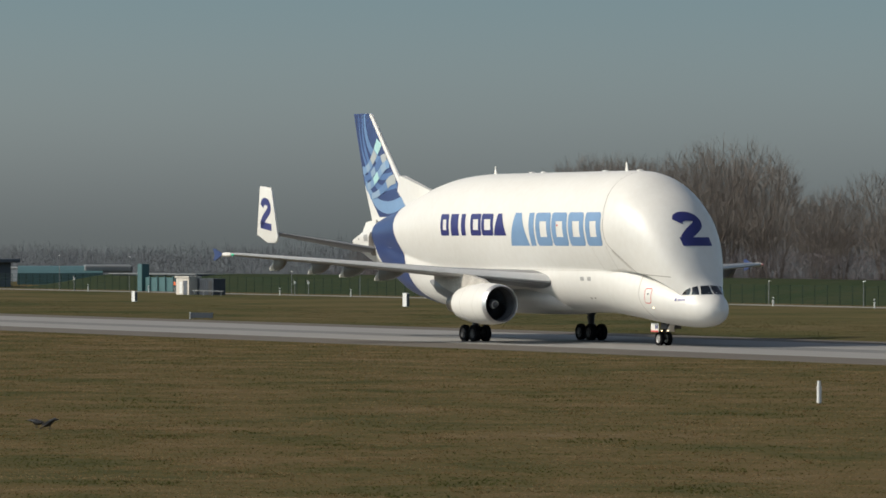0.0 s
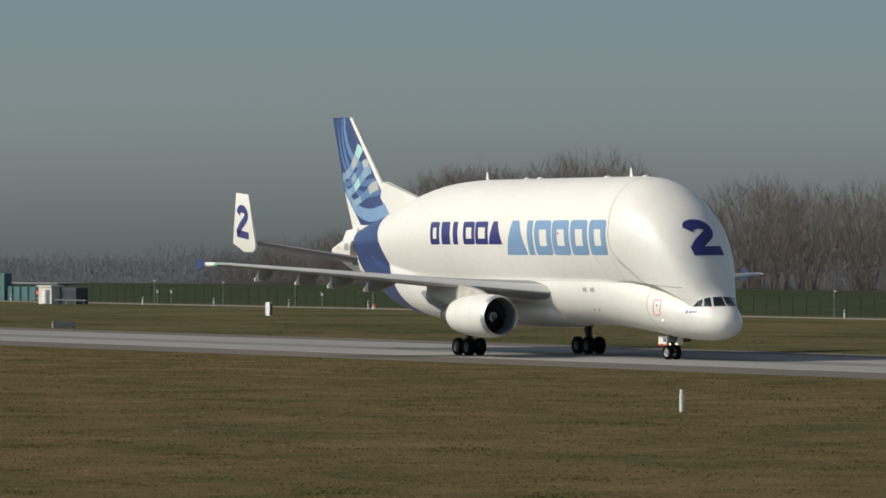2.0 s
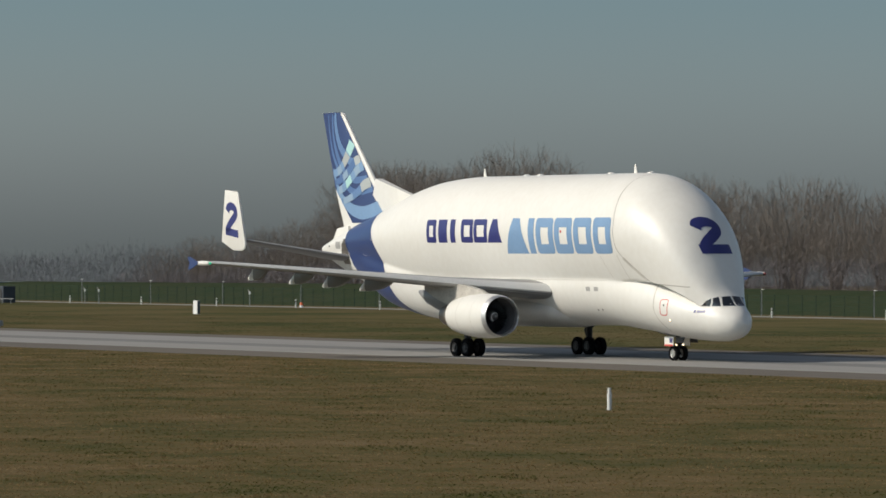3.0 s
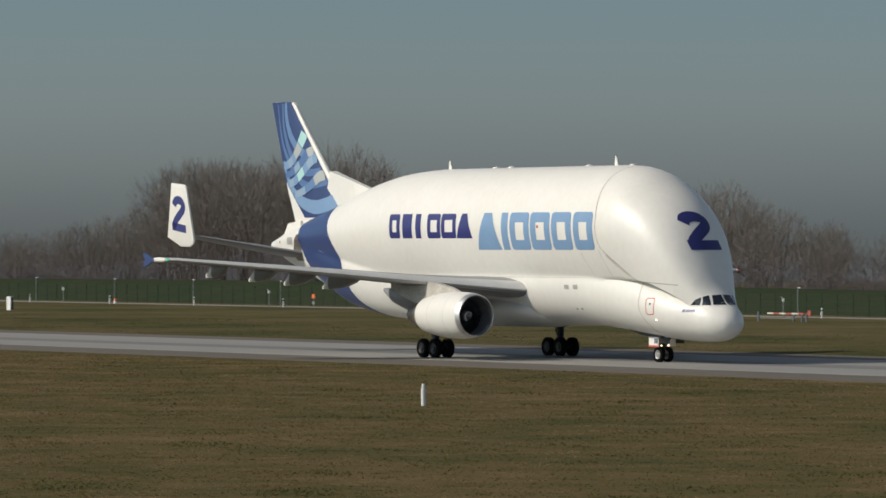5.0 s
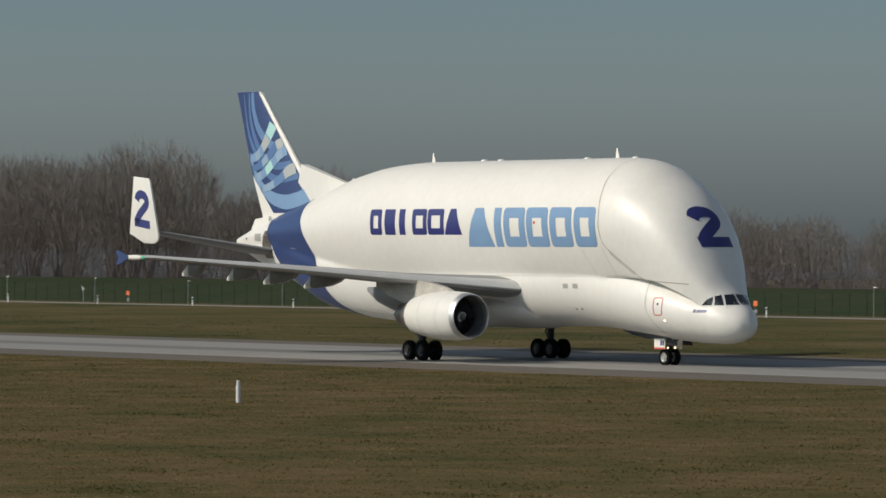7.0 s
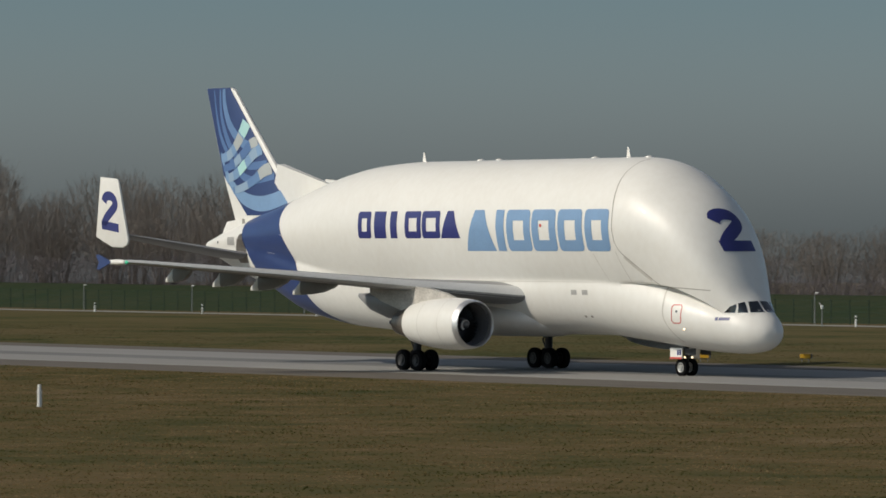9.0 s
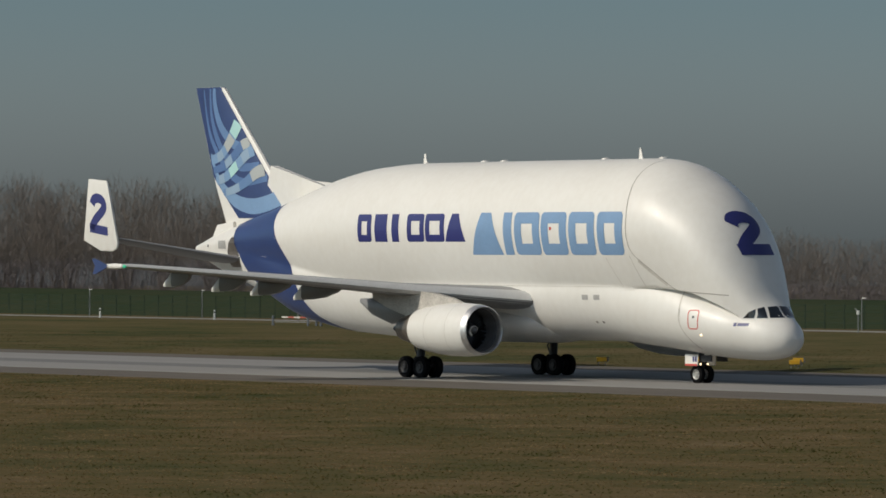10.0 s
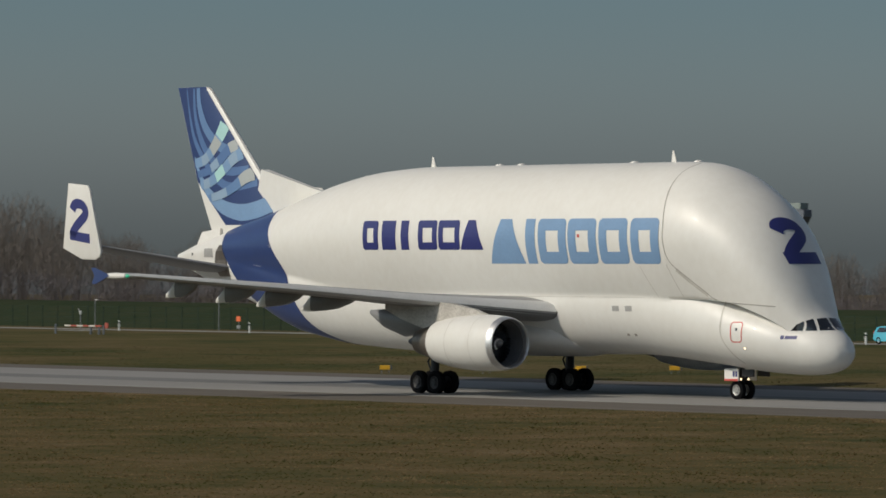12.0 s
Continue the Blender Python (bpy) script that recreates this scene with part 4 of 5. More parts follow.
def foil(y, x_le, chord, z, thick, n=14, camber=0.02):
    """A wing section at the span station y."""
    ring = []
    us = [0.5 * (1 - math.cos(math.pi * i / n)) for i in range(n + 1)]
    def t(u):
        return 5 * thick * (0.2969 * math.sqrt(u) - 0.126 * u - 0.3516 * u * u + 0.2843 * u**3 - 0.1036 * u**4)
    for u in us:
        ring.append((x_le - u * chord, y, z + chord * (t(u) + camber * 4 * u * (1 - u))))
    for u in us[-2:0:-1]:
        ring.append((x_le - u * chord, y, z + chord * (-t(u) + camber * 4 * u * (1 - u))))
    return ring


def wing(s):
    st = [(1.5, -10.3, 10.9, 4.28, 0.13), (2.8, -11.2, 9.9, 4.40, 0.13), (5.5, -12.75, 8.2, 4.66, 0.12), (8.2, -14.3, 6.6, 4.92, 0.11), (15.0, -18.2, 4.6, 5.62, 0.105), (21.8, -22.05, 2.7, 6.26, 0.10), (22.4, -22.5, 2.3, 6.29, 0.08)]
    tip = 1.0 if s < 0 else 0.965
    sag = 0.0 if s < 0 else 0.042
    st = [(y * tip, x, c, z - sag * (y - 2.8), t) for y, x, c, z, t in st]
    v, q = loft([foil(s * y, *r) for y, *r in st])
    w = mesh_part("wing", v, q, GREY_WING, aircraft, "long grey swept wing with pale leading edge", smooth=True)
    # pale slat edge
    rings = []
    for y, x, c, z, t in st[1:]:
        rings.append([(x + 0.015 - d * c, s * y, z + c * h) for d, h in ((0.07, 0.055), (0.02, 0.035), (-0.002, 0.0), (0.02, -0.022), (0.06, -0.03))])
    v, q = loft(rings, close=False, caps=False)
    mesh_part("slat", v, q, SLATEDGE, w, "pale slat along the leading edge", smooth=True)
    for y in (11.3, 13.75, 15.95, 18.65):
        x0 = -(14.3 + (y - 8.2) * 0.572) - 1.2
        te = -20.85 - (y - 8.2) * 0.29
        zz = 4.92 + (y - 8.2) * 0.101 - sag * (y - 2.8)
        end = te + 0.75
        rings = []
        for u, deep, ww in ((0, 0.08, 0.05), (0.2, 0.42, 0.15), (0.5, 0.72, 0.20), (0.8, 0.84, 0.21), (1.0, 0.86, 0.20)):
            x = x0 + 0.2 + (end - x0 - 0.2) * u
            rings.append([(x, s * (y + ww * k), zz + 0.04 - deep * d) for k, d in ((-0.7, 0), (-1, 0.25), (-1, 0.8), (-0.6, 1), (0.6, 1), (1, 0.8), (1, 0.25), (0.7, 0))])
        fairing = mesh_part("flap_fairing", *loft(rings), GREY_WING, w, "grey flap track fairing with a white rear end", smooth=True)
        rings = []
        for dx, top, ww in ((0.0, 0.02, 0.20), (-0.45, 0.40, 0.16), (-0.85, 0.66, 0.11), (-0.92, 0.74, 0.07)):
            rings.append([(end + dx, s * (y + ww * k), zz + 0.04 - top - (0.88 - top) * d) for k, d in ((-0.7, 0), (-1, 0.25), (-1, 0.8), (-0.6, 1), (0.6, 1), (1, 0.8), (1, 0.25), (0.7, 0))])
        mesh_part("rear_cone", *loft(rings), WHITE, fairing, "white blunt rear cone", smooth=True)
    # inboard fairing behind the engine
    rings = []
    for x, hh, ww in ((-15.5, 0.2, 0.2), (-16.8, 1.1, 0.3), (-18.5, 1.35, 0.32), (-20.2, 0.9, 0.28), (-21.4, 0.25, 0.1)):
        rings.append([(x, s * (7.0 + ww * math.cos(a)), 4.45 - hh * 0.5 + hh * 0.55 * math.sin(a)) for a in (2 * math.pi * i / 12 for i in range(12))])
    v, q = loft(rings)
    mesh_part("flap_fairing", v, q, GREY_WING, w, "deep grey inboard flap fairing", smooth=True)
    # wingtip fence
    v, q = loft([[(x, s * (22.5 * tip + dy), z - sag * 19.7) for x, z in ((-23.7, 6.30), (-25.1, 6.72), (-25.35, 6.68), (-25.05, 6.28), (-25.3, 5.88), (-25.0, 5.86))] for dy in (0.0, 0.09)])
    mesh_part("wingtip_fence", v, q, BLUE, w, "blue arrow-shaped wingtip fence")
    v, q = loft(revolve([(-22.4, 0.02), (-22.5, 0.13), (-23.3, 0.17), (-24.3, 0.12), (-24.6, 0.02)], 12, "x", (0, s * 22.45 * tip, 6.29 - sag * 19.6)))
    mesh_part("tip_fairing", v, q, WHITE, w, "white rounded wingtip fairing", smooth=True)
    v, q = loft(revolve([(-22.26, 0.01), (-22.3, 0.06), (-22.42, 0.10), (-22.6, 0.12)], 10, "x", (0, s * 22.42 * tip, 6.29 - sag * 19.6)))
    mesh_part("navigation_light", v, q, NAVLAMP if s < 0 else REDLENS, w, smooth=True)
    return w


for s in (-1, 1):
    wing(s)
v, q = loft([[(x, w * math.cos(a), z + hgt * math.sin(a)) for a in (2 * math.pi * i / 28 for i in range(28))] for x, w, z, hgt in
             ((-9.2, 0.3, 2.9, 0.2), (-10.2, 1.3, 2.9, 0.7), (-12, 2.5, 3.1, 1.08), (-15, 2.95, 3.2, 1.2), (-20, 3.0, 3.2, 1.2), (-23, 2.4, 3.1, 1.0), (-25.5, 0.6, 2.9, 0.5))])
mesh_part("belly_fairing", v, q, WHITE, aircraft, "white wing root belly fairing", smooth=True)


def engine(s):
    y, z = s * 7.95, 2.84 if s < 0 else 2.66
    root = mesh_part("engine_cowl", *loft(revolve([(-9.05, 1.335), (-9.5, 1.41), (-10.4, 1.46), (-11.6, 1.45), (-12.8, 1.36), (-13.8, 1.22), (-14.45, 1.10), (-14.43, 1.05), (-13.5, 1.14), (-12.0, 1.2)], 56, "x", (0, y, z)), caps=False), WHITE, aircraft, "white bulbous engine cowl with panel lines", smooth=True)
    v, q = loft(revolve([(-9.35, 1.19), (-9.1, 1.20), (-8.96, 1.235), (-8.92, 1.27), (-8.98, 1.315), (-9.1, 1.348), (-9.3, 1.388)], 56, "x", (0, y, z)), caps=False)
    mesh_part("intake_lip", v, q, CHROME, root, "polished metal intake lip", smooth=True)
    v, q = loft(revolve([(-9.3, 1.192), (-9.8, 1.17), (-10.6, 1.16), (-10.7, 0.02)], 48, "x", (0, y, z)), caps=False)
    mesh_part("intake_duct", v, q, LINER, root, "grey acoustic lined intake duct", smooth=True)
    v, q = [], []
    for b in range(34):
        a = 2 * math.pi * b / 34
        for r, tw in ((0.36, 0.9), (0.75, 0.6), (1.14, 0.35)):
            for d in (-0.08, 0.08):
                a2 = a + d * tw / r * 1.2
                v.append((-10.25 + d * 1.2, y + r * math.cos(a2), z + r * math.sin(a2)))
        k = 6 * b
        q += [(k, k + 1, k + 3, k + 2), (k + 2, k + 3, k + 5, k + 4)]
    mesh_part("fan_blade_ring", v, q, FAN, root, "dark twisted fan blades")
    v, q = loft(revolve([(-9.55, 0.01), (-9.62, 0.11), (-9.85, 0.26), (-10.3, 0.38)], 24, "x", (0, y, z)))
    sp = mesh_part("spinner", v, q, STEEL, root, "grey pointed spinner with a white swirl", smooth=True)
    v, q = [], []
    for i in range(14):
        a = i / 13 * 4.4
        for r in (0.10 + 0.014 * i, 0.15 + 0.016 * i):
            v.append((-9.58 - r * 0.9 - (r > 0.2) * 0.02 + 0.03, y + r * math.cos(a) * 1.06, z + r * math.sin(a) * 1.06))
    q = [(2 * i, 2 * i + 1, 2 * i + 3, 2 * i + 2) for i in range(13)]
    mesh_part("spinner_swirl", v, q, WHITE, sp)
    for x, r in ((-10.6, 1.463), (-12.6, 1.382)):
        v, q = loft(revolve([(x, r + 0.004), (x - 0.03, r + 0.003)], 56, "x", (0, y, z)), caps=False)
        mesh_part("cowl_joint", v, q, GRIME, root)
    v, q = loft(revolve([(-13.4, 0.95), (-14.3, 0.95), (-15.2, 0.84), (-16.1, 0.64), (-16.08, 0.58), (-15.4, 0.6)], 40, "x", (0, y, z)), caps=False)
    mesh_part("core_nozzle", v, q, NOZZLE, root, "heat-stained metal core nozzle", smooth=True)
    v, q = loft(revolve([(-15.6, 0.42), (-16.3, 0.36), (-17.0, 0.12), (-17.1, 0.01)], 24, "x", (0, y, z)))
    mesh_part("exhaust_plug", v, q, DARK, root, "dark exhaust cone", smooth=True)
    v, q = loft([[(x, y + w, z0), (x, y + w, z1), (x, y - w, z1), (x, y - w, z0)] for x, w, z0, z1 in
                 ((-10.6, 0.05, 4.2, 4.28), (-11.6, 0.16, 4.0, 4.55), (-13.5, 0.24, 3.7, 4.85), (-15.5, 0.24, 3.5, 5.0), (-17.5, 0.2, 4.0, 4.95), (-19.0, 0.06, 4.5, 4.9))])
    mesh_part("engine_pylon", v, q, PYLON, root, "soot-stained pale engine pylon")


for s in (-1, 1):
    engine(s)


def slanted(points, y0, half, material, name, parent, label=""):
    """A thin lifting surface from an outline in x and z, bulged in the middle."""
    n = len(points)
    cx, cz = sum(p[0] for p in points) / n, sum(p[1] for p in points) / n
    def ring(k, dy):
        return [(cx + (x - cx) * k, y0 + dy, cz + (z - cz) * k) for x, z in points]
    v, q = loft([ring(0.93, -half), ring(0.985, -half * 0.6), ring(1.0, 0), ring(0.985, half * 0.6), ring(0.93, half)])
    return mesh_part(name, v, q, material, parent, label, smooth=True)


# tail fin: outline corners shared by its paint
FIN = [(-39.9, 12.15), (-44.55, 16.95), (-44.85, 17.1), (-47.65, 17.1), (-45.9, 11.6), (-44.9, 8.7), (-36.6, 9.2)]


def fin_half(x, z):
    """Half the tail fin's thickness there."""
    le = np.interp(z, [9.2, 12.15, 17.0], [-37.3, -39.9, -44.55])
    te = np.interp(z, [8.7, 11.6, 17.1], [-44.9, -45.9, -47.65])
    u = min(max((le - x) / (le - te), 0.0), 1.0)
    return 0.05 + 0.62 * (le - te) / 7.0 * (math.sqrt(u) * (1 - u) * 1.35)


def tail_fin():
    zs = [8.5, 9.2, 10, 11, 12.15, 13, 14, 15, 16, 16.8, 17.02, 17.1]
    rings = []
    for z in zs:
        le = np.interp(z, [8.5, 9.2, 12.15, 16.8, 17.02, 17.1], [-36.8, -37.3, -39.9, -44.35, -44.62, -45.0])
        te = np.interp(z, [8.5, 8.7, 11.6, 17.1], [-44.2, -44.3, -45.75, -47.65])
        us = [0.5 * (1 - math.cos(math.pi * i / 14)) for i in range(15)]
        half = [fin_half(le + (te - le) * u, z) * (0.8 if z > 17.05 else 1) for u in us]
        half[0] = 0.0
        ring = [(le + (te - le) * u, h, z) for u, h in zip(us, half)] + [(le + (te - le) * u, -h, z) for u, h in list(zip(us, half))[-1:0:-1]]
        rings.append(ring)
    v, q = loft(rings)
    f = mesh_part("tail_fin", v, q, WHITE, aircraft, "tall swept tail fin with blue and aqua arcs", smooth=True)
    bands = []
    def field(name, rows, material, lift, label=""):
        for s in (-1, 1):
            v, q, n = [], [], 14
            for z, x0, x1 in rows:
                for i in range(n + 1):
                    x = x0 + (x1 - x0) * i / n
                    v.append((x, s * (fin_half(x, z) + lift), z))
            for r in range(len(rows) - 1):
                for i in range(n):
                    k = r * (n + 1) + i
                    q.append((k, k + 1, k + n + 2, k + n + 1))
            mesh_part(name, v, q, material, f, label)
    def front(z):
        return float(np.interp(z, [9.3, 12.15, 17.0], [-37.5, -40.30, -44.85]))
    def rear(z):
        return float(np.interp(z, [8.9, 11.6, 17.1], [-42.6, -45.72, -47.63]))
    field("fin_blue_field", [(z, rear(z), front(z)) for z in list(np.arange(9.1, 17.0, 0.2)) + [17.095]], BLUE, 0.010, "deep blue painted field")
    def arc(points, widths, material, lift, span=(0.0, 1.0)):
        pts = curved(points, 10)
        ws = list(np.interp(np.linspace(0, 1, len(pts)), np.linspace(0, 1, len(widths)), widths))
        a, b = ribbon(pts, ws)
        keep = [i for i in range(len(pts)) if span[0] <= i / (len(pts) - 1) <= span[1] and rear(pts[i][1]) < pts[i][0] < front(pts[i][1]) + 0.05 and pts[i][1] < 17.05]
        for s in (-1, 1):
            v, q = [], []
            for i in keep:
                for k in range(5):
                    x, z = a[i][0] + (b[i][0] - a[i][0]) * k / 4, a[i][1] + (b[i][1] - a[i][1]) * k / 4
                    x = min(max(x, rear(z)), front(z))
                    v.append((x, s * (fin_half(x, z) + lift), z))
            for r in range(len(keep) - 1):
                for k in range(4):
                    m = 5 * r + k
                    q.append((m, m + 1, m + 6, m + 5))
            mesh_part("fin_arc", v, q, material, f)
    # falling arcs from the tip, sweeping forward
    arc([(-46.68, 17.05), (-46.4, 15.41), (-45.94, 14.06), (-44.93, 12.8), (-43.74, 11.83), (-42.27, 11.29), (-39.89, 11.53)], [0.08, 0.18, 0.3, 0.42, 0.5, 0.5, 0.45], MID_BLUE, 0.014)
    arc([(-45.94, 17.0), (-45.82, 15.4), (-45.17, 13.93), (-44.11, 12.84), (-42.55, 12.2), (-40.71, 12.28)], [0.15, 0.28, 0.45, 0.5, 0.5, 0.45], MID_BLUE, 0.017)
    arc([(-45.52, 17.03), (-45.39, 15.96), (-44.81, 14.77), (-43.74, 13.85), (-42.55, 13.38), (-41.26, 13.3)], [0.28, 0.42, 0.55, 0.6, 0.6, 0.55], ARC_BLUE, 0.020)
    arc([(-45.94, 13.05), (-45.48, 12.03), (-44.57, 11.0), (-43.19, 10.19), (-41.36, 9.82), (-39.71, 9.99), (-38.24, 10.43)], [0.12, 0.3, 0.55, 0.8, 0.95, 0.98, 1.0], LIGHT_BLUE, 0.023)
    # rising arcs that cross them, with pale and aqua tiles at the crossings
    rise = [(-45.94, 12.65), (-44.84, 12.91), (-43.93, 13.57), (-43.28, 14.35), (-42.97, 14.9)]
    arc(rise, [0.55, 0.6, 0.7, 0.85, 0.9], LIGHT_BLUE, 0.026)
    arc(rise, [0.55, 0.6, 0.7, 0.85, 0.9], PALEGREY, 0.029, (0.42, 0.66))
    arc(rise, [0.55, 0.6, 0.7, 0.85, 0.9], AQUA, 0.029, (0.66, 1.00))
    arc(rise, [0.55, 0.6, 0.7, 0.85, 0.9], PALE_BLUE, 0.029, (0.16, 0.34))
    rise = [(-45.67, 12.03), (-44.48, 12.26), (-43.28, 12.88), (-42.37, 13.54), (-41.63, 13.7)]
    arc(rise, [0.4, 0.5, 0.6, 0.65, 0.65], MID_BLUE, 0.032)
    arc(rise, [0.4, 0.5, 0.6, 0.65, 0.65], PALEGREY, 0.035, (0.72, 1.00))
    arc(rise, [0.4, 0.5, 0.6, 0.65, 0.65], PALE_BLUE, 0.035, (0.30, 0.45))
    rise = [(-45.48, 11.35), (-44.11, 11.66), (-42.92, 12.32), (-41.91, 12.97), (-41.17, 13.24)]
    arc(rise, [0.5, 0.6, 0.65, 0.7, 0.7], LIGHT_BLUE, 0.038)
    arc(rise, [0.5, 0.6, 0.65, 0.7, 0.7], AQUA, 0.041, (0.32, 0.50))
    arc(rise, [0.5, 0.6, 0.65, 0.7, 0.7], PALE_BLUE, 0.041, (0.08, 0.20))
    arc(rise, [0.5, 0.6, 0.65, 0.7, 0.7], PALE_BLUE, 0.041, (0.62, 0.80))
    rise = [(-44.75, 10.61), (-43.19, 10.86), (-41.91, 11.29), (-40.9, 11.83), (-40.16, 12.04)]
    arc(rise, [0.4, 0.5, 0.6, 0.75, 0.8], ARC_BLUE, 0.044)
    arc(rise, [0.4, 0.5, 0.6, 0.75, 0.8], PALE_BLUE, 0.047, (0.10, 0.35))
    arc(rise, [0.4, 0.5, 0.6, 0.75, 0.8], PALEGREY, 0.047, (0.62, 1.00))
    # dorsal fillet
    v, q = loft([[(-39.5, w, 12.25), (-33.4, w * 0.5, 10.75), (-33.6, w, 10.2), (-40.4, w * 1.3, 8.6)] for w in (-0.28, 0.28)])
    mesh_part("dorsal_fillet", v, q, WHITE, f, "white dorsal fillet ahead of the fin")
    v, q = loft([[(-43.2, w, 8.9), (-43.0, w * 1.3, 7.9), (-45.3, w * 1.3, 7.8), (-45.0, w * 0.8, 8.7)] for w in (-0.42, -0.3, 0.3, 0.42)])
    mesh_part("rudder_base", v, q, WHITE, f, "white rudder base block above the tail cone")


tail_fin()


def tailplane(s):
    v, q = loft([foil(s * y, x, c, z, t, 12, -0.01) for y, x, c, z, t in ((0.6, -40.2, 5.2, 6.60, 0.10), (2.0, -40.8, 4.7, 6.72, 0.10), (8.3, -43.7, 2.6, 7.85, 0.09), (8.5, -43.8, 2.5, 7.87, 0.06))])
    p = mesh_part("tailplane", v, q, GREY_WING, aircraft, "grey tailplane with a finlet at its tip", smooth=True)
    fl = slanted([(-46.8, 11.47), (-44.95, 11.33), (-44.75, 11.15), (-43.62, 7.55), (-43.75, 7.25), (-44.2, 7.08), (-45.5, 7.12), (-47.3, 7.75)], s * 8.5, 0.10, WHITE, "finlet", p, "white auxiliary finlet")
    for a, b in numeral(1.50, 1.08, 0.56):
        v, q = [], []
        for (x0, z0), (x1, z1) in zip(a, b):
            v += [(-45.55 + x0 - 0.08 * z0, s * 8.61, 9.28 + z0 - 0.12 * x0), (-45.55 + x1 - 0.08 * z1, s * 8.61, 9.28 + z1 - 0.12 * x1)]
        q = [(2 * i, 2 * i + 1, 2 * i + 3, 2 * i + 2) for i in range(len(a) - 1)]
        mesh_part("fleet_numeral", v, q, NAVY, fl, "dark navy numeral two")


for s in (-1, 1):
    tailplane(s)

# tailplane opening and patches on the tail cone
for sd in (-1, 1):
    side_patch("tailplane_slot", [(6.15, -41.9, -40.6), (6.6, -42.3, -40.75), (7.1, -42.3, -40.95), (7.6, -42.0, -41.15), (7.95, -41.6, -41.25)], NOZZLE, hull, side=sd, label="bare metal tailplane trim slot", n=6, lift=0.05)
    side_patch("access_panel", spread(7.25, 7.75, lambda t: -43.6, lambda t: -42.5, 0.15), GREYPANEL, hull, side=sd, n=4)
    side_patch("exhaust_port", spread(7.35, 7.5, lambda t: -45.3, lambda t: -45.1, 0.08), DARK, hull, side=sd, n=2)

# aerials on the crown
for x, h in ((-24.5, 0.55), (-5.1, 0.6)):
    v, q = loft([[(x + 0.16, w, 12.15), (x - 0.05, w * 0.4, 12.2 + h), (x - 0.16, w * 0.4, 12.2 + h), (x - 0.22, w, 12.15)] for w in (-0.04, 0.04)])
    mesh_part("blade_aerial", v, q, WHITE, aircraft, "white blade aerial")
for x in (-19.0, -17.2, -8.2, -3.3, -30.2):
    zt = float(U[0](x))
    v, q = loft(revolve([(zt - 0.05, 0.26), (zt + 0.05, 0.22), (zt + 0.09, 0.08)], 12, "z", (x, 0, 0)))
    mesh_part("crown_dome", v, q, WHITE, aircraft, smooth=True)


# landing gear
def tyre_mesh(r, w):
    prof = [(-w * 0.42, r * 0.56), (-w / 2, r * 0.66), (-w / 2, r * 0.86), (-w * 0.38, r * 0.97), (-w * 0.16, r), (w * 0.16, r), (w * 0.38, r * 0.97), (w / 2, r * 0.86), (w / 2, r * 0.66), (w * 0.42, r * 0.56)]
    return loft(revolve(prof, 28, "y"), caps=False)


WHEELS = []


def wheel(name, place, r, w, parent):
    v, q = tyre_mesh(r, w)
    t = mesh_part(name, v, q, RUBBER, parent, "black rubber tyre on a pale hub", smooth=True)
    t.location = place
    rings = revolve([(-w * 0.44, 0.02), (-w * 0.44, r * 0.22), (-w * 0.30, r * 0.30), (-w * 0.34, r * 0.5), (-w * 0.42, r * 0.57), (w * 0.42, r * 0.57), (w * 0.34, r * 0.5), (w * 0.30, r * 0.30), (w * 0.44, r * 0.22), (w * 0.44, 0.02)], 20, "y")
    v, q = loft(rings)
    mesh_part("hub", v, q, HUB if r < 0.55 else GEAR, t, smooth=True)
    for i in range(6):
        a = math.pi * i / 3
        bm = bmesh.new()
        tube(bm, (r * 0.4 * math.cos(a), -w * 0.40, r * 0.4 * math.sin(a)), (r * 0.4 * math.cos(a), w * 0.40, r * 0.4 * math.sin(a)), r * 0.055, n=6)
        part("hub_bolt", bm, GEAR, t)
    WHEELS.append((t, Vector(place), r))


def main_gear(s):
    y = s * 4.8
    bm = bmesh.new()
    tube(bm, (-18.75, y, 0.75), (-18.6, y * 0.99, 3.9), 0.22, 0.26, 16)
    tube(bm, (-18.72, y, 1.9), (-18.65, y, 3.6), 0.34, 0.36, 16)
    g = part("main_gear", bm, GEAR, aircraft, "dark four-wheel main landing gear", True)
    bm = bmesh.new()
    tube(bm, (-18.0, y, 0.64), (-19.5, y, 0.64), 0.13, 0.13, 10)
    part("bogie_beam", bm, GEAR, g)
    bm = bmesh.new()
    tube(bm, (-18.7, y, 2.0), (-17.5, y * 0.85, 3.6), 0.08, 0.08, 8)
    part("side_brace", bm, GEAR, g)
    bm = bmesh.new()
    tube(bm, (-18.9, y, 1.0), (-19.3, y, 1.7), 0.05, 0.05, 8)
    tube(bm, (-19.3, y, 1.7), (-18.8, y, 2.3), 0.05, 0.05, 8)
    part("torque_link", bm, GEAR, g)
    bm = box(bmesh.new(), (-18.6, y + s * 0.5, 3.0), (1.5, 0.06, 1.2), 0.02)
    part("gear_door", bm, GEAR, g, "dark gear leg door")
    for dx in (-18.05, -19.45):
        for dy in (-0.46, 0.46):
            wheel("main_wheel", (dx, y + dy, 0.62), 0.62, 0.42, aircraft)
        bm = tube(bmesh.new(), (dx, y - 0.46, 0.62), (dx, y + 0.46, 0.62), 0.09)
        part("axle", bm, GEAR, g)


for s in (-1, 1):
    main_gear(s)


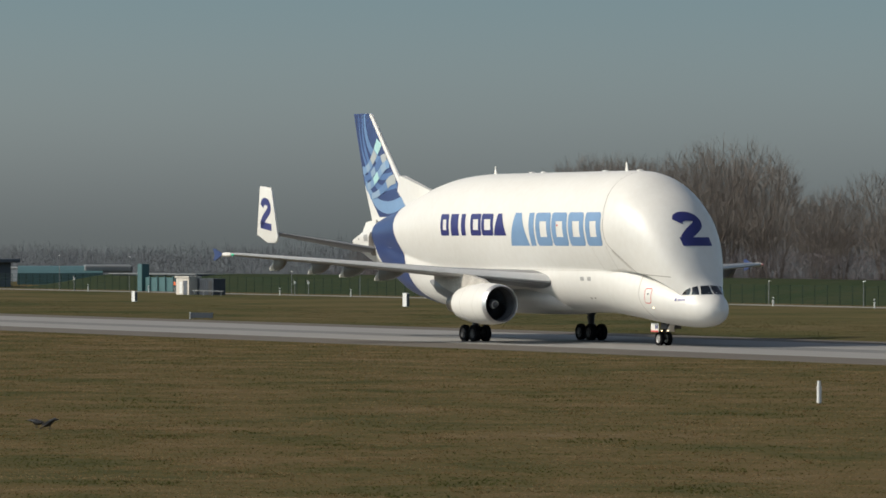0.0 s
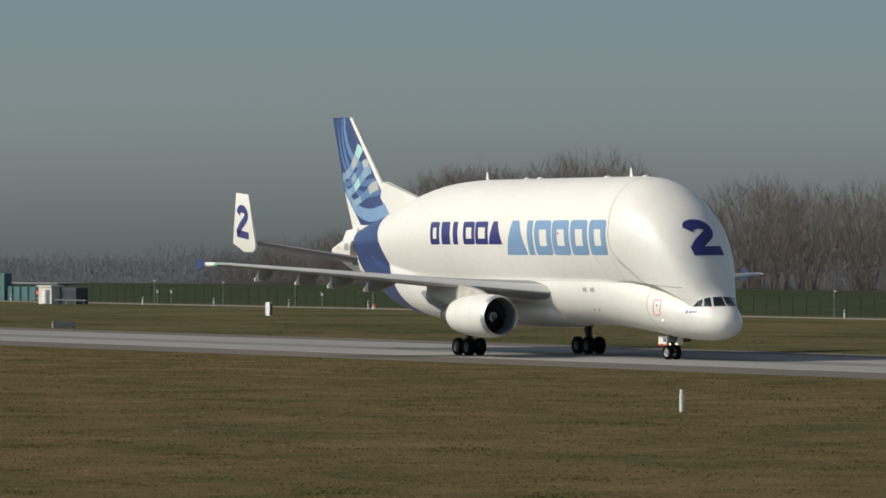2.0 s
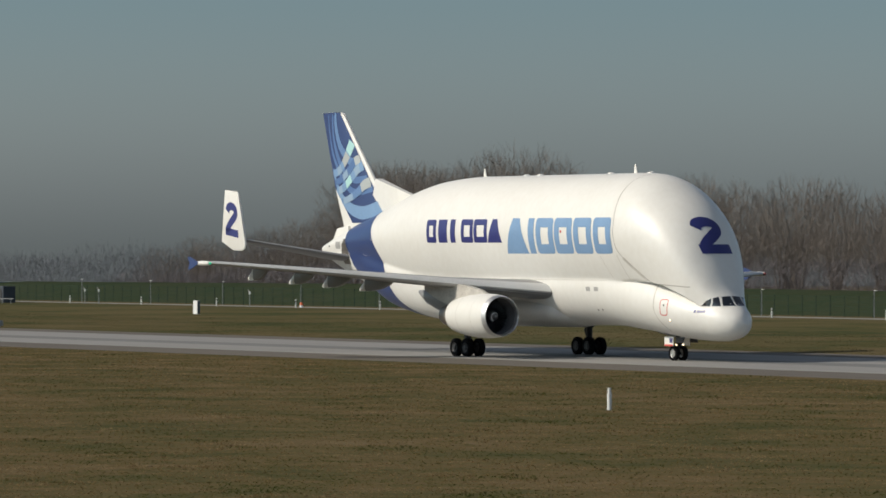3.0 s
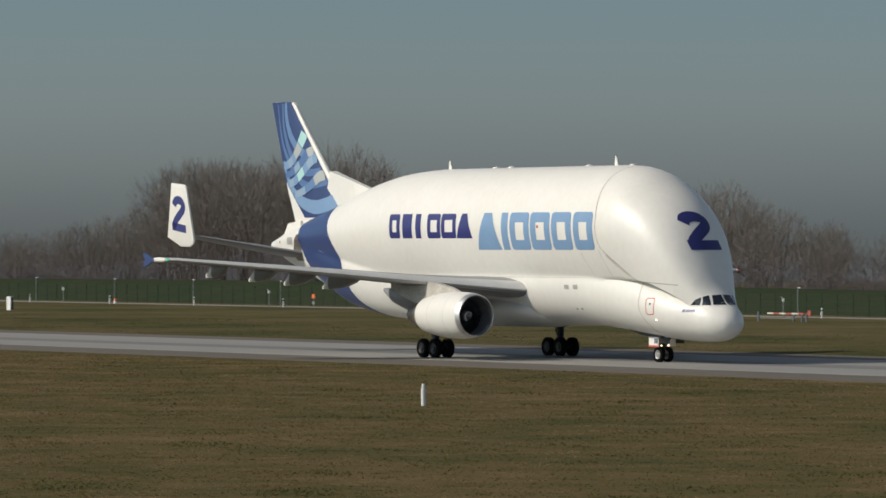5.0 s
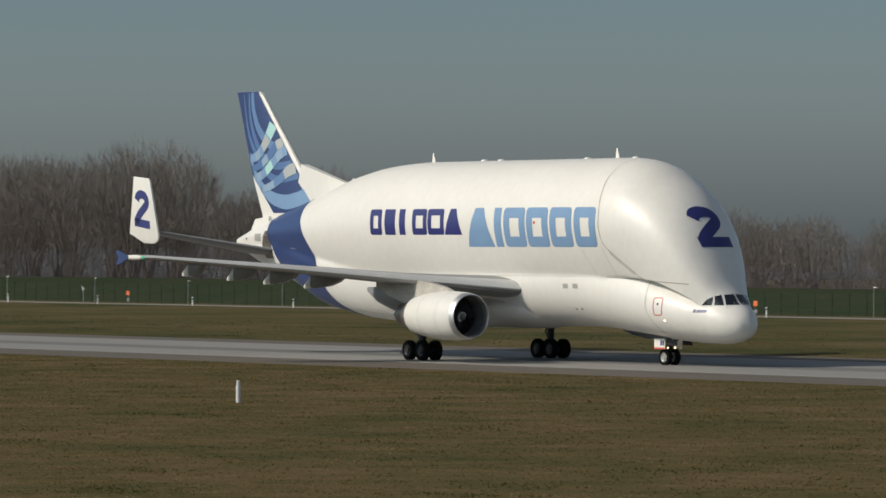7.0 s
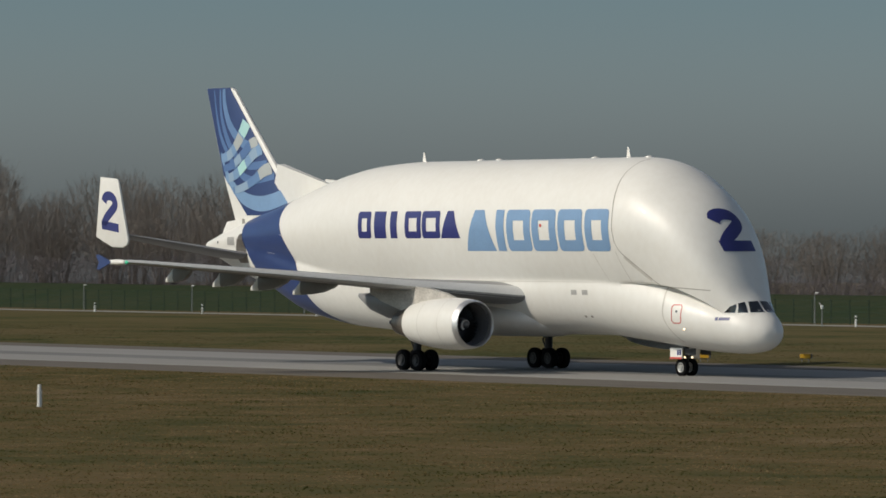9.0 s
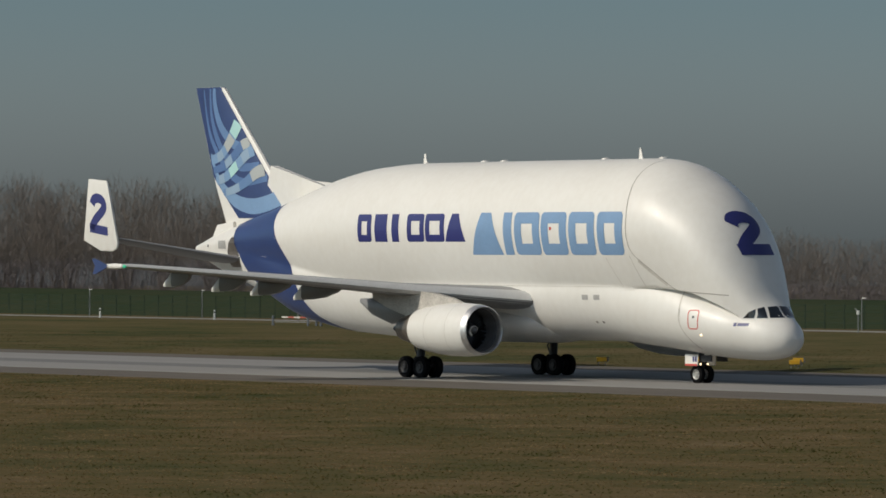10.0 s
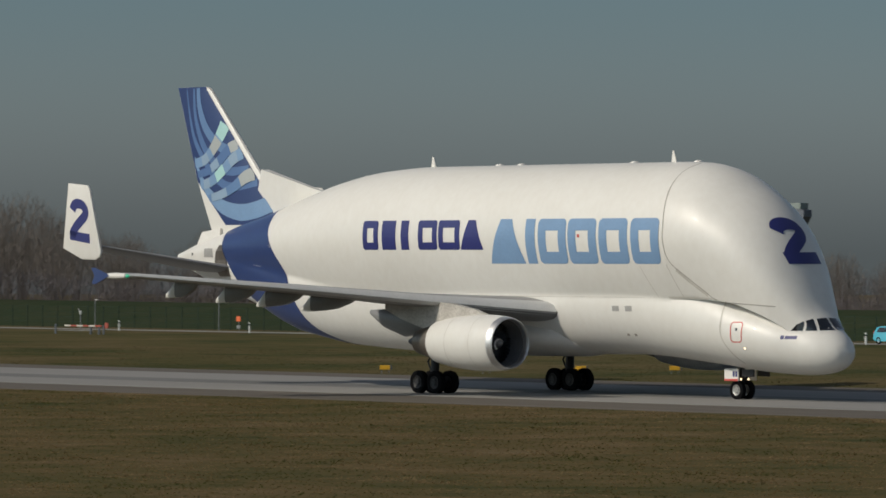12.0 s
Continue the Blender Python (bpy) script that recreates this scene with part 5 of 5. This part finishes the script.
def nose_gear():
    bm = tube(bmesh.new(), (0.0, 0, 0.5), (-0.1, 0, 2.3), 0.13, 0.17, 14)
    g = part("nose_gear", bm, GEAR, aircraft, "dark twin-wheel nose landing gear", True)
    bm = tube(bmesh.new(), (0, -0.34, 0.5), (0, 0.34, 0.5), 0.07)
    part("axle", bm, GEAR, g)
    bm = tube(bmesh.new(), (0.05, 0, 0.9), (0.9, 0, 1.7), 0.06, 0.06, 8)
    part("drag_brace", bm, GEAR, g)
    for s in (-1, 1):
        bm = box(bmesh.new(), (-0.15, s * 0.62, 1.28), (1.05, 0.05, 0.62), 0.02)
        d = part("gear_door", bm, WHITE, g, "white nose gear door with a code and red edge")
        bm = box(bmesh.new(), (-0.15, s * 0.65, 1.02), (1.0, 0.03, 0.10))
        part("red_edge", bm, RED, d)
        for k in (0, 1):
            bm = box(bmesh.new(), (0.03 + 0.2 * k, s * 0.652, 1.33), (0.13, 0.02, 0.28))
            part("code_bar", bm, NAVY, d)
        bm = box(bmesh.new(), (1.0, s * 0.55, 1.38), (0.9, 0.05, 0.36), 0.02)
        part("forward_door", bm, GEAR, g, "dark forward gear bay door")
        v, q = loft(revolve([(0.14, 0.055), (0.18, 0.055), (0.22, 0.02)], 14, "x", (0, s * 0.26, 1.05)))
        part_l = mesh_part("taxi_light", v, q, LAMP, g, "lit warm taxi lamp", True)
        wheel("nose_wheel", (0, s * 0.32, 0.5), 0.5, 0.30, aircraft)
    v, q = loft(revolve([(0.18, 0.035), (0.22, 0.035), (0.25, 0.02)], 12, "x", (0, 0, 1.42)))
    mesh_part("taxi_light", v, q, LAMP, g, "lit warm taxi lamp", True)


nose_gear()
x, z = 2.65, 2.68
v, q = loft(revolve([(-0.02, 0.055), (0.03, 0.045), (0.05, 0.02)], 12, "y", (0, 0, 0)))
lamp = mesh_part("side_lamp", [(a + x, -(half_width(x, z) + b), c + z) for a, b, c in v], q, LAMP, aircraft, "small lit side lamp")


# ---- the small car on the perimeter road ----
CARBLUE = mat("turquoise_car_paint", (0.06, 0.42, 0.55), 0.3, 0.1, 0.06, 2.0, coat=0.6)
CARGLASS = mat("tinted_car_glass", (0.02, 0.025, 0.03), 0.08, 0, 0.1, 2.0, coat=0.5)
TAILRED = mat("red_tail_lens", (0.5, 0.03, 0.03), 0.25, 0, 0.1, 4.0)
car = thing("small_car", "small turquoise hatchback driving along the perimeter road", "car")
CAR_WHEELS = []


def small_car():
    prof = [(-1.72, 0.45), (-1.76, 0.80), (-1.66, 1.00), (-1.40, 1.42), (-1.05, 1.50), (0.25, 1.50), (0.95, 0.98), (1.60, 0.84), (1.74, 0.62), (1.72, 0.32), (1.50, 0.24), (-1.50, 0.24)]
    rings = []
    for y, k, top in ((-0.80, 0.97, 0.93), (-0.76, 0.99, 0.99), (0, 1.0, 1.0), (0.76, 0.99, 0.99), (0.80, 0.97, 0.93)):
        rings.append([(x * k, y * (0.84 if z > 1.2 else 1.0), 0.24 + (z - 0.24) * top) for x, z in prof])
    b = mesh_part("body", *loft(rings), CARBLUE, car, "glossy turquoise body", smooth=True)
    for s in (-1, 1):
        for w in (((-1.30, 1.02), (-0.45, 1.02), (-0.45, 1.40), (-1.12, 1.40)), ((-0.38, 1.02), (0.72, 1.02), (0.22, 1.40), (-0.38, 1.40))):
            v = [(x, s * (0.815 if z < 1.2 else 0.70), z) for x, z in w]
            mesh_part("side_window", v + [(x, y - s * 0.03, z) for x, y, z in v], [(0, 1, 2, 3), (7, 6, 5, 4), (0, 4, 5, 1), (1, 5, 6, 2), (2, 6, 7, 3), (3, 7, 4, 0)], CARGLASS, b, "dark side window")
        part("tail_lamp", box(bmesh.new(), (-1.70, s * 0.66, 0.98), (0.12, 0.18, 0.26), 0.03), TAILRED, b, "red tail lamp")
        part("head_lamp", box(bmesh.new(), (1.58, s * 0.60, 0.76), (0.22, 0.26, 0.16), 0.04), GALV, b)
        part("mirror", box(bmesh.new(), (0.62, s * 0.90, 1.04), (0.14, 0.16, 0.12), 0.03), CARBLUE, b)
    v = [(-1.60, -0.58, 1.10), (-1.60, 0.58, 1.10), (-1.43, 0.52, 1.38), (-1.43, -0.52, 1.38)]
    mesh_part("rear_window", v + [(x + 0.05, y, z) for x, y, z in v], [(0, 1, 2, 3), (7, 6, 5, 4), (0, 4, 5, 1), (1, 5, 6, 2), (2, 6, 7, 3), (3, 7, 4, 0)], CARGLASS, b, "dark rear window")
    v = [(0.98, -0.62, 1.00), (0.98, 0.62, 1.00), (0.34, 0.54, 1.46), (0.34, -0.54, 1.46)]
    mesh_part("windscreen", v + [(x - 0.05, y, z) for x, y, z in v], [(0, 1, 2, 3), (7, 6, 5, 4), (0, 4, 5, 1), (1, 5, 6, 2), (2, 6, 7, 3), (3, 7, 4, 0)], CARGLASS, b, "dark windscreen")
    part("bumper", box(bmesh.new(), (-1.72, 0, 0.48), (0.14, 1.5, 0.28), 0.05), CARBLUE, b)
    for x in (-1.12, 1.15):
        for s in (-1, 1):
            v, q = tyre_mesh(0.30, 0.18)
            t = mesh_part("wheel", v, q, RUBBER, car, "black tyre with a pale rim", smooth=True)
            v, q = loft(revolve([(-0.08, 0.02), (-0.08, 0.17), (0.08, 0.17), (0.08, 0.02)], 16, "y"))
            mesh_part("rim", v, q, HUB, t)
            CAR_WHEELS.append((t, Vector((x, s * 0.72, 0.30)), 0.30))


small_car()


# ---- what moves ----
def travel(t):
    a, b, c, d = TRAVEL
    return a * t**3 + b * t**2 + c * t + d


def motions():
    walk(aircraft, [(t * 0.5, pose(travel(t * 0.5), 0, 0, 0, 0, YAW)) for t in range(25)])
    for ob, place, r in WHEELS:
        rows = []
        for i in range(181):
            t = i / 15
            rows.append((t, pose(*place, 0, math.degrees((travel(t) - travel(0)) / r), 0)))
        walk(ob, rows)

    walk(car, [(t * 0.5, pose(-296.2 + 11.0 * (t * 0.5 - 12), 123.2, 0.02)) for t in range(25)])
    for ob, place, r in CAR_WHEELS:
        walk(ob, [(i / 30, pose(*place, 0, math.degrees(11.0 * i / 30 / r), 0)) for i in range(361)])


motions()
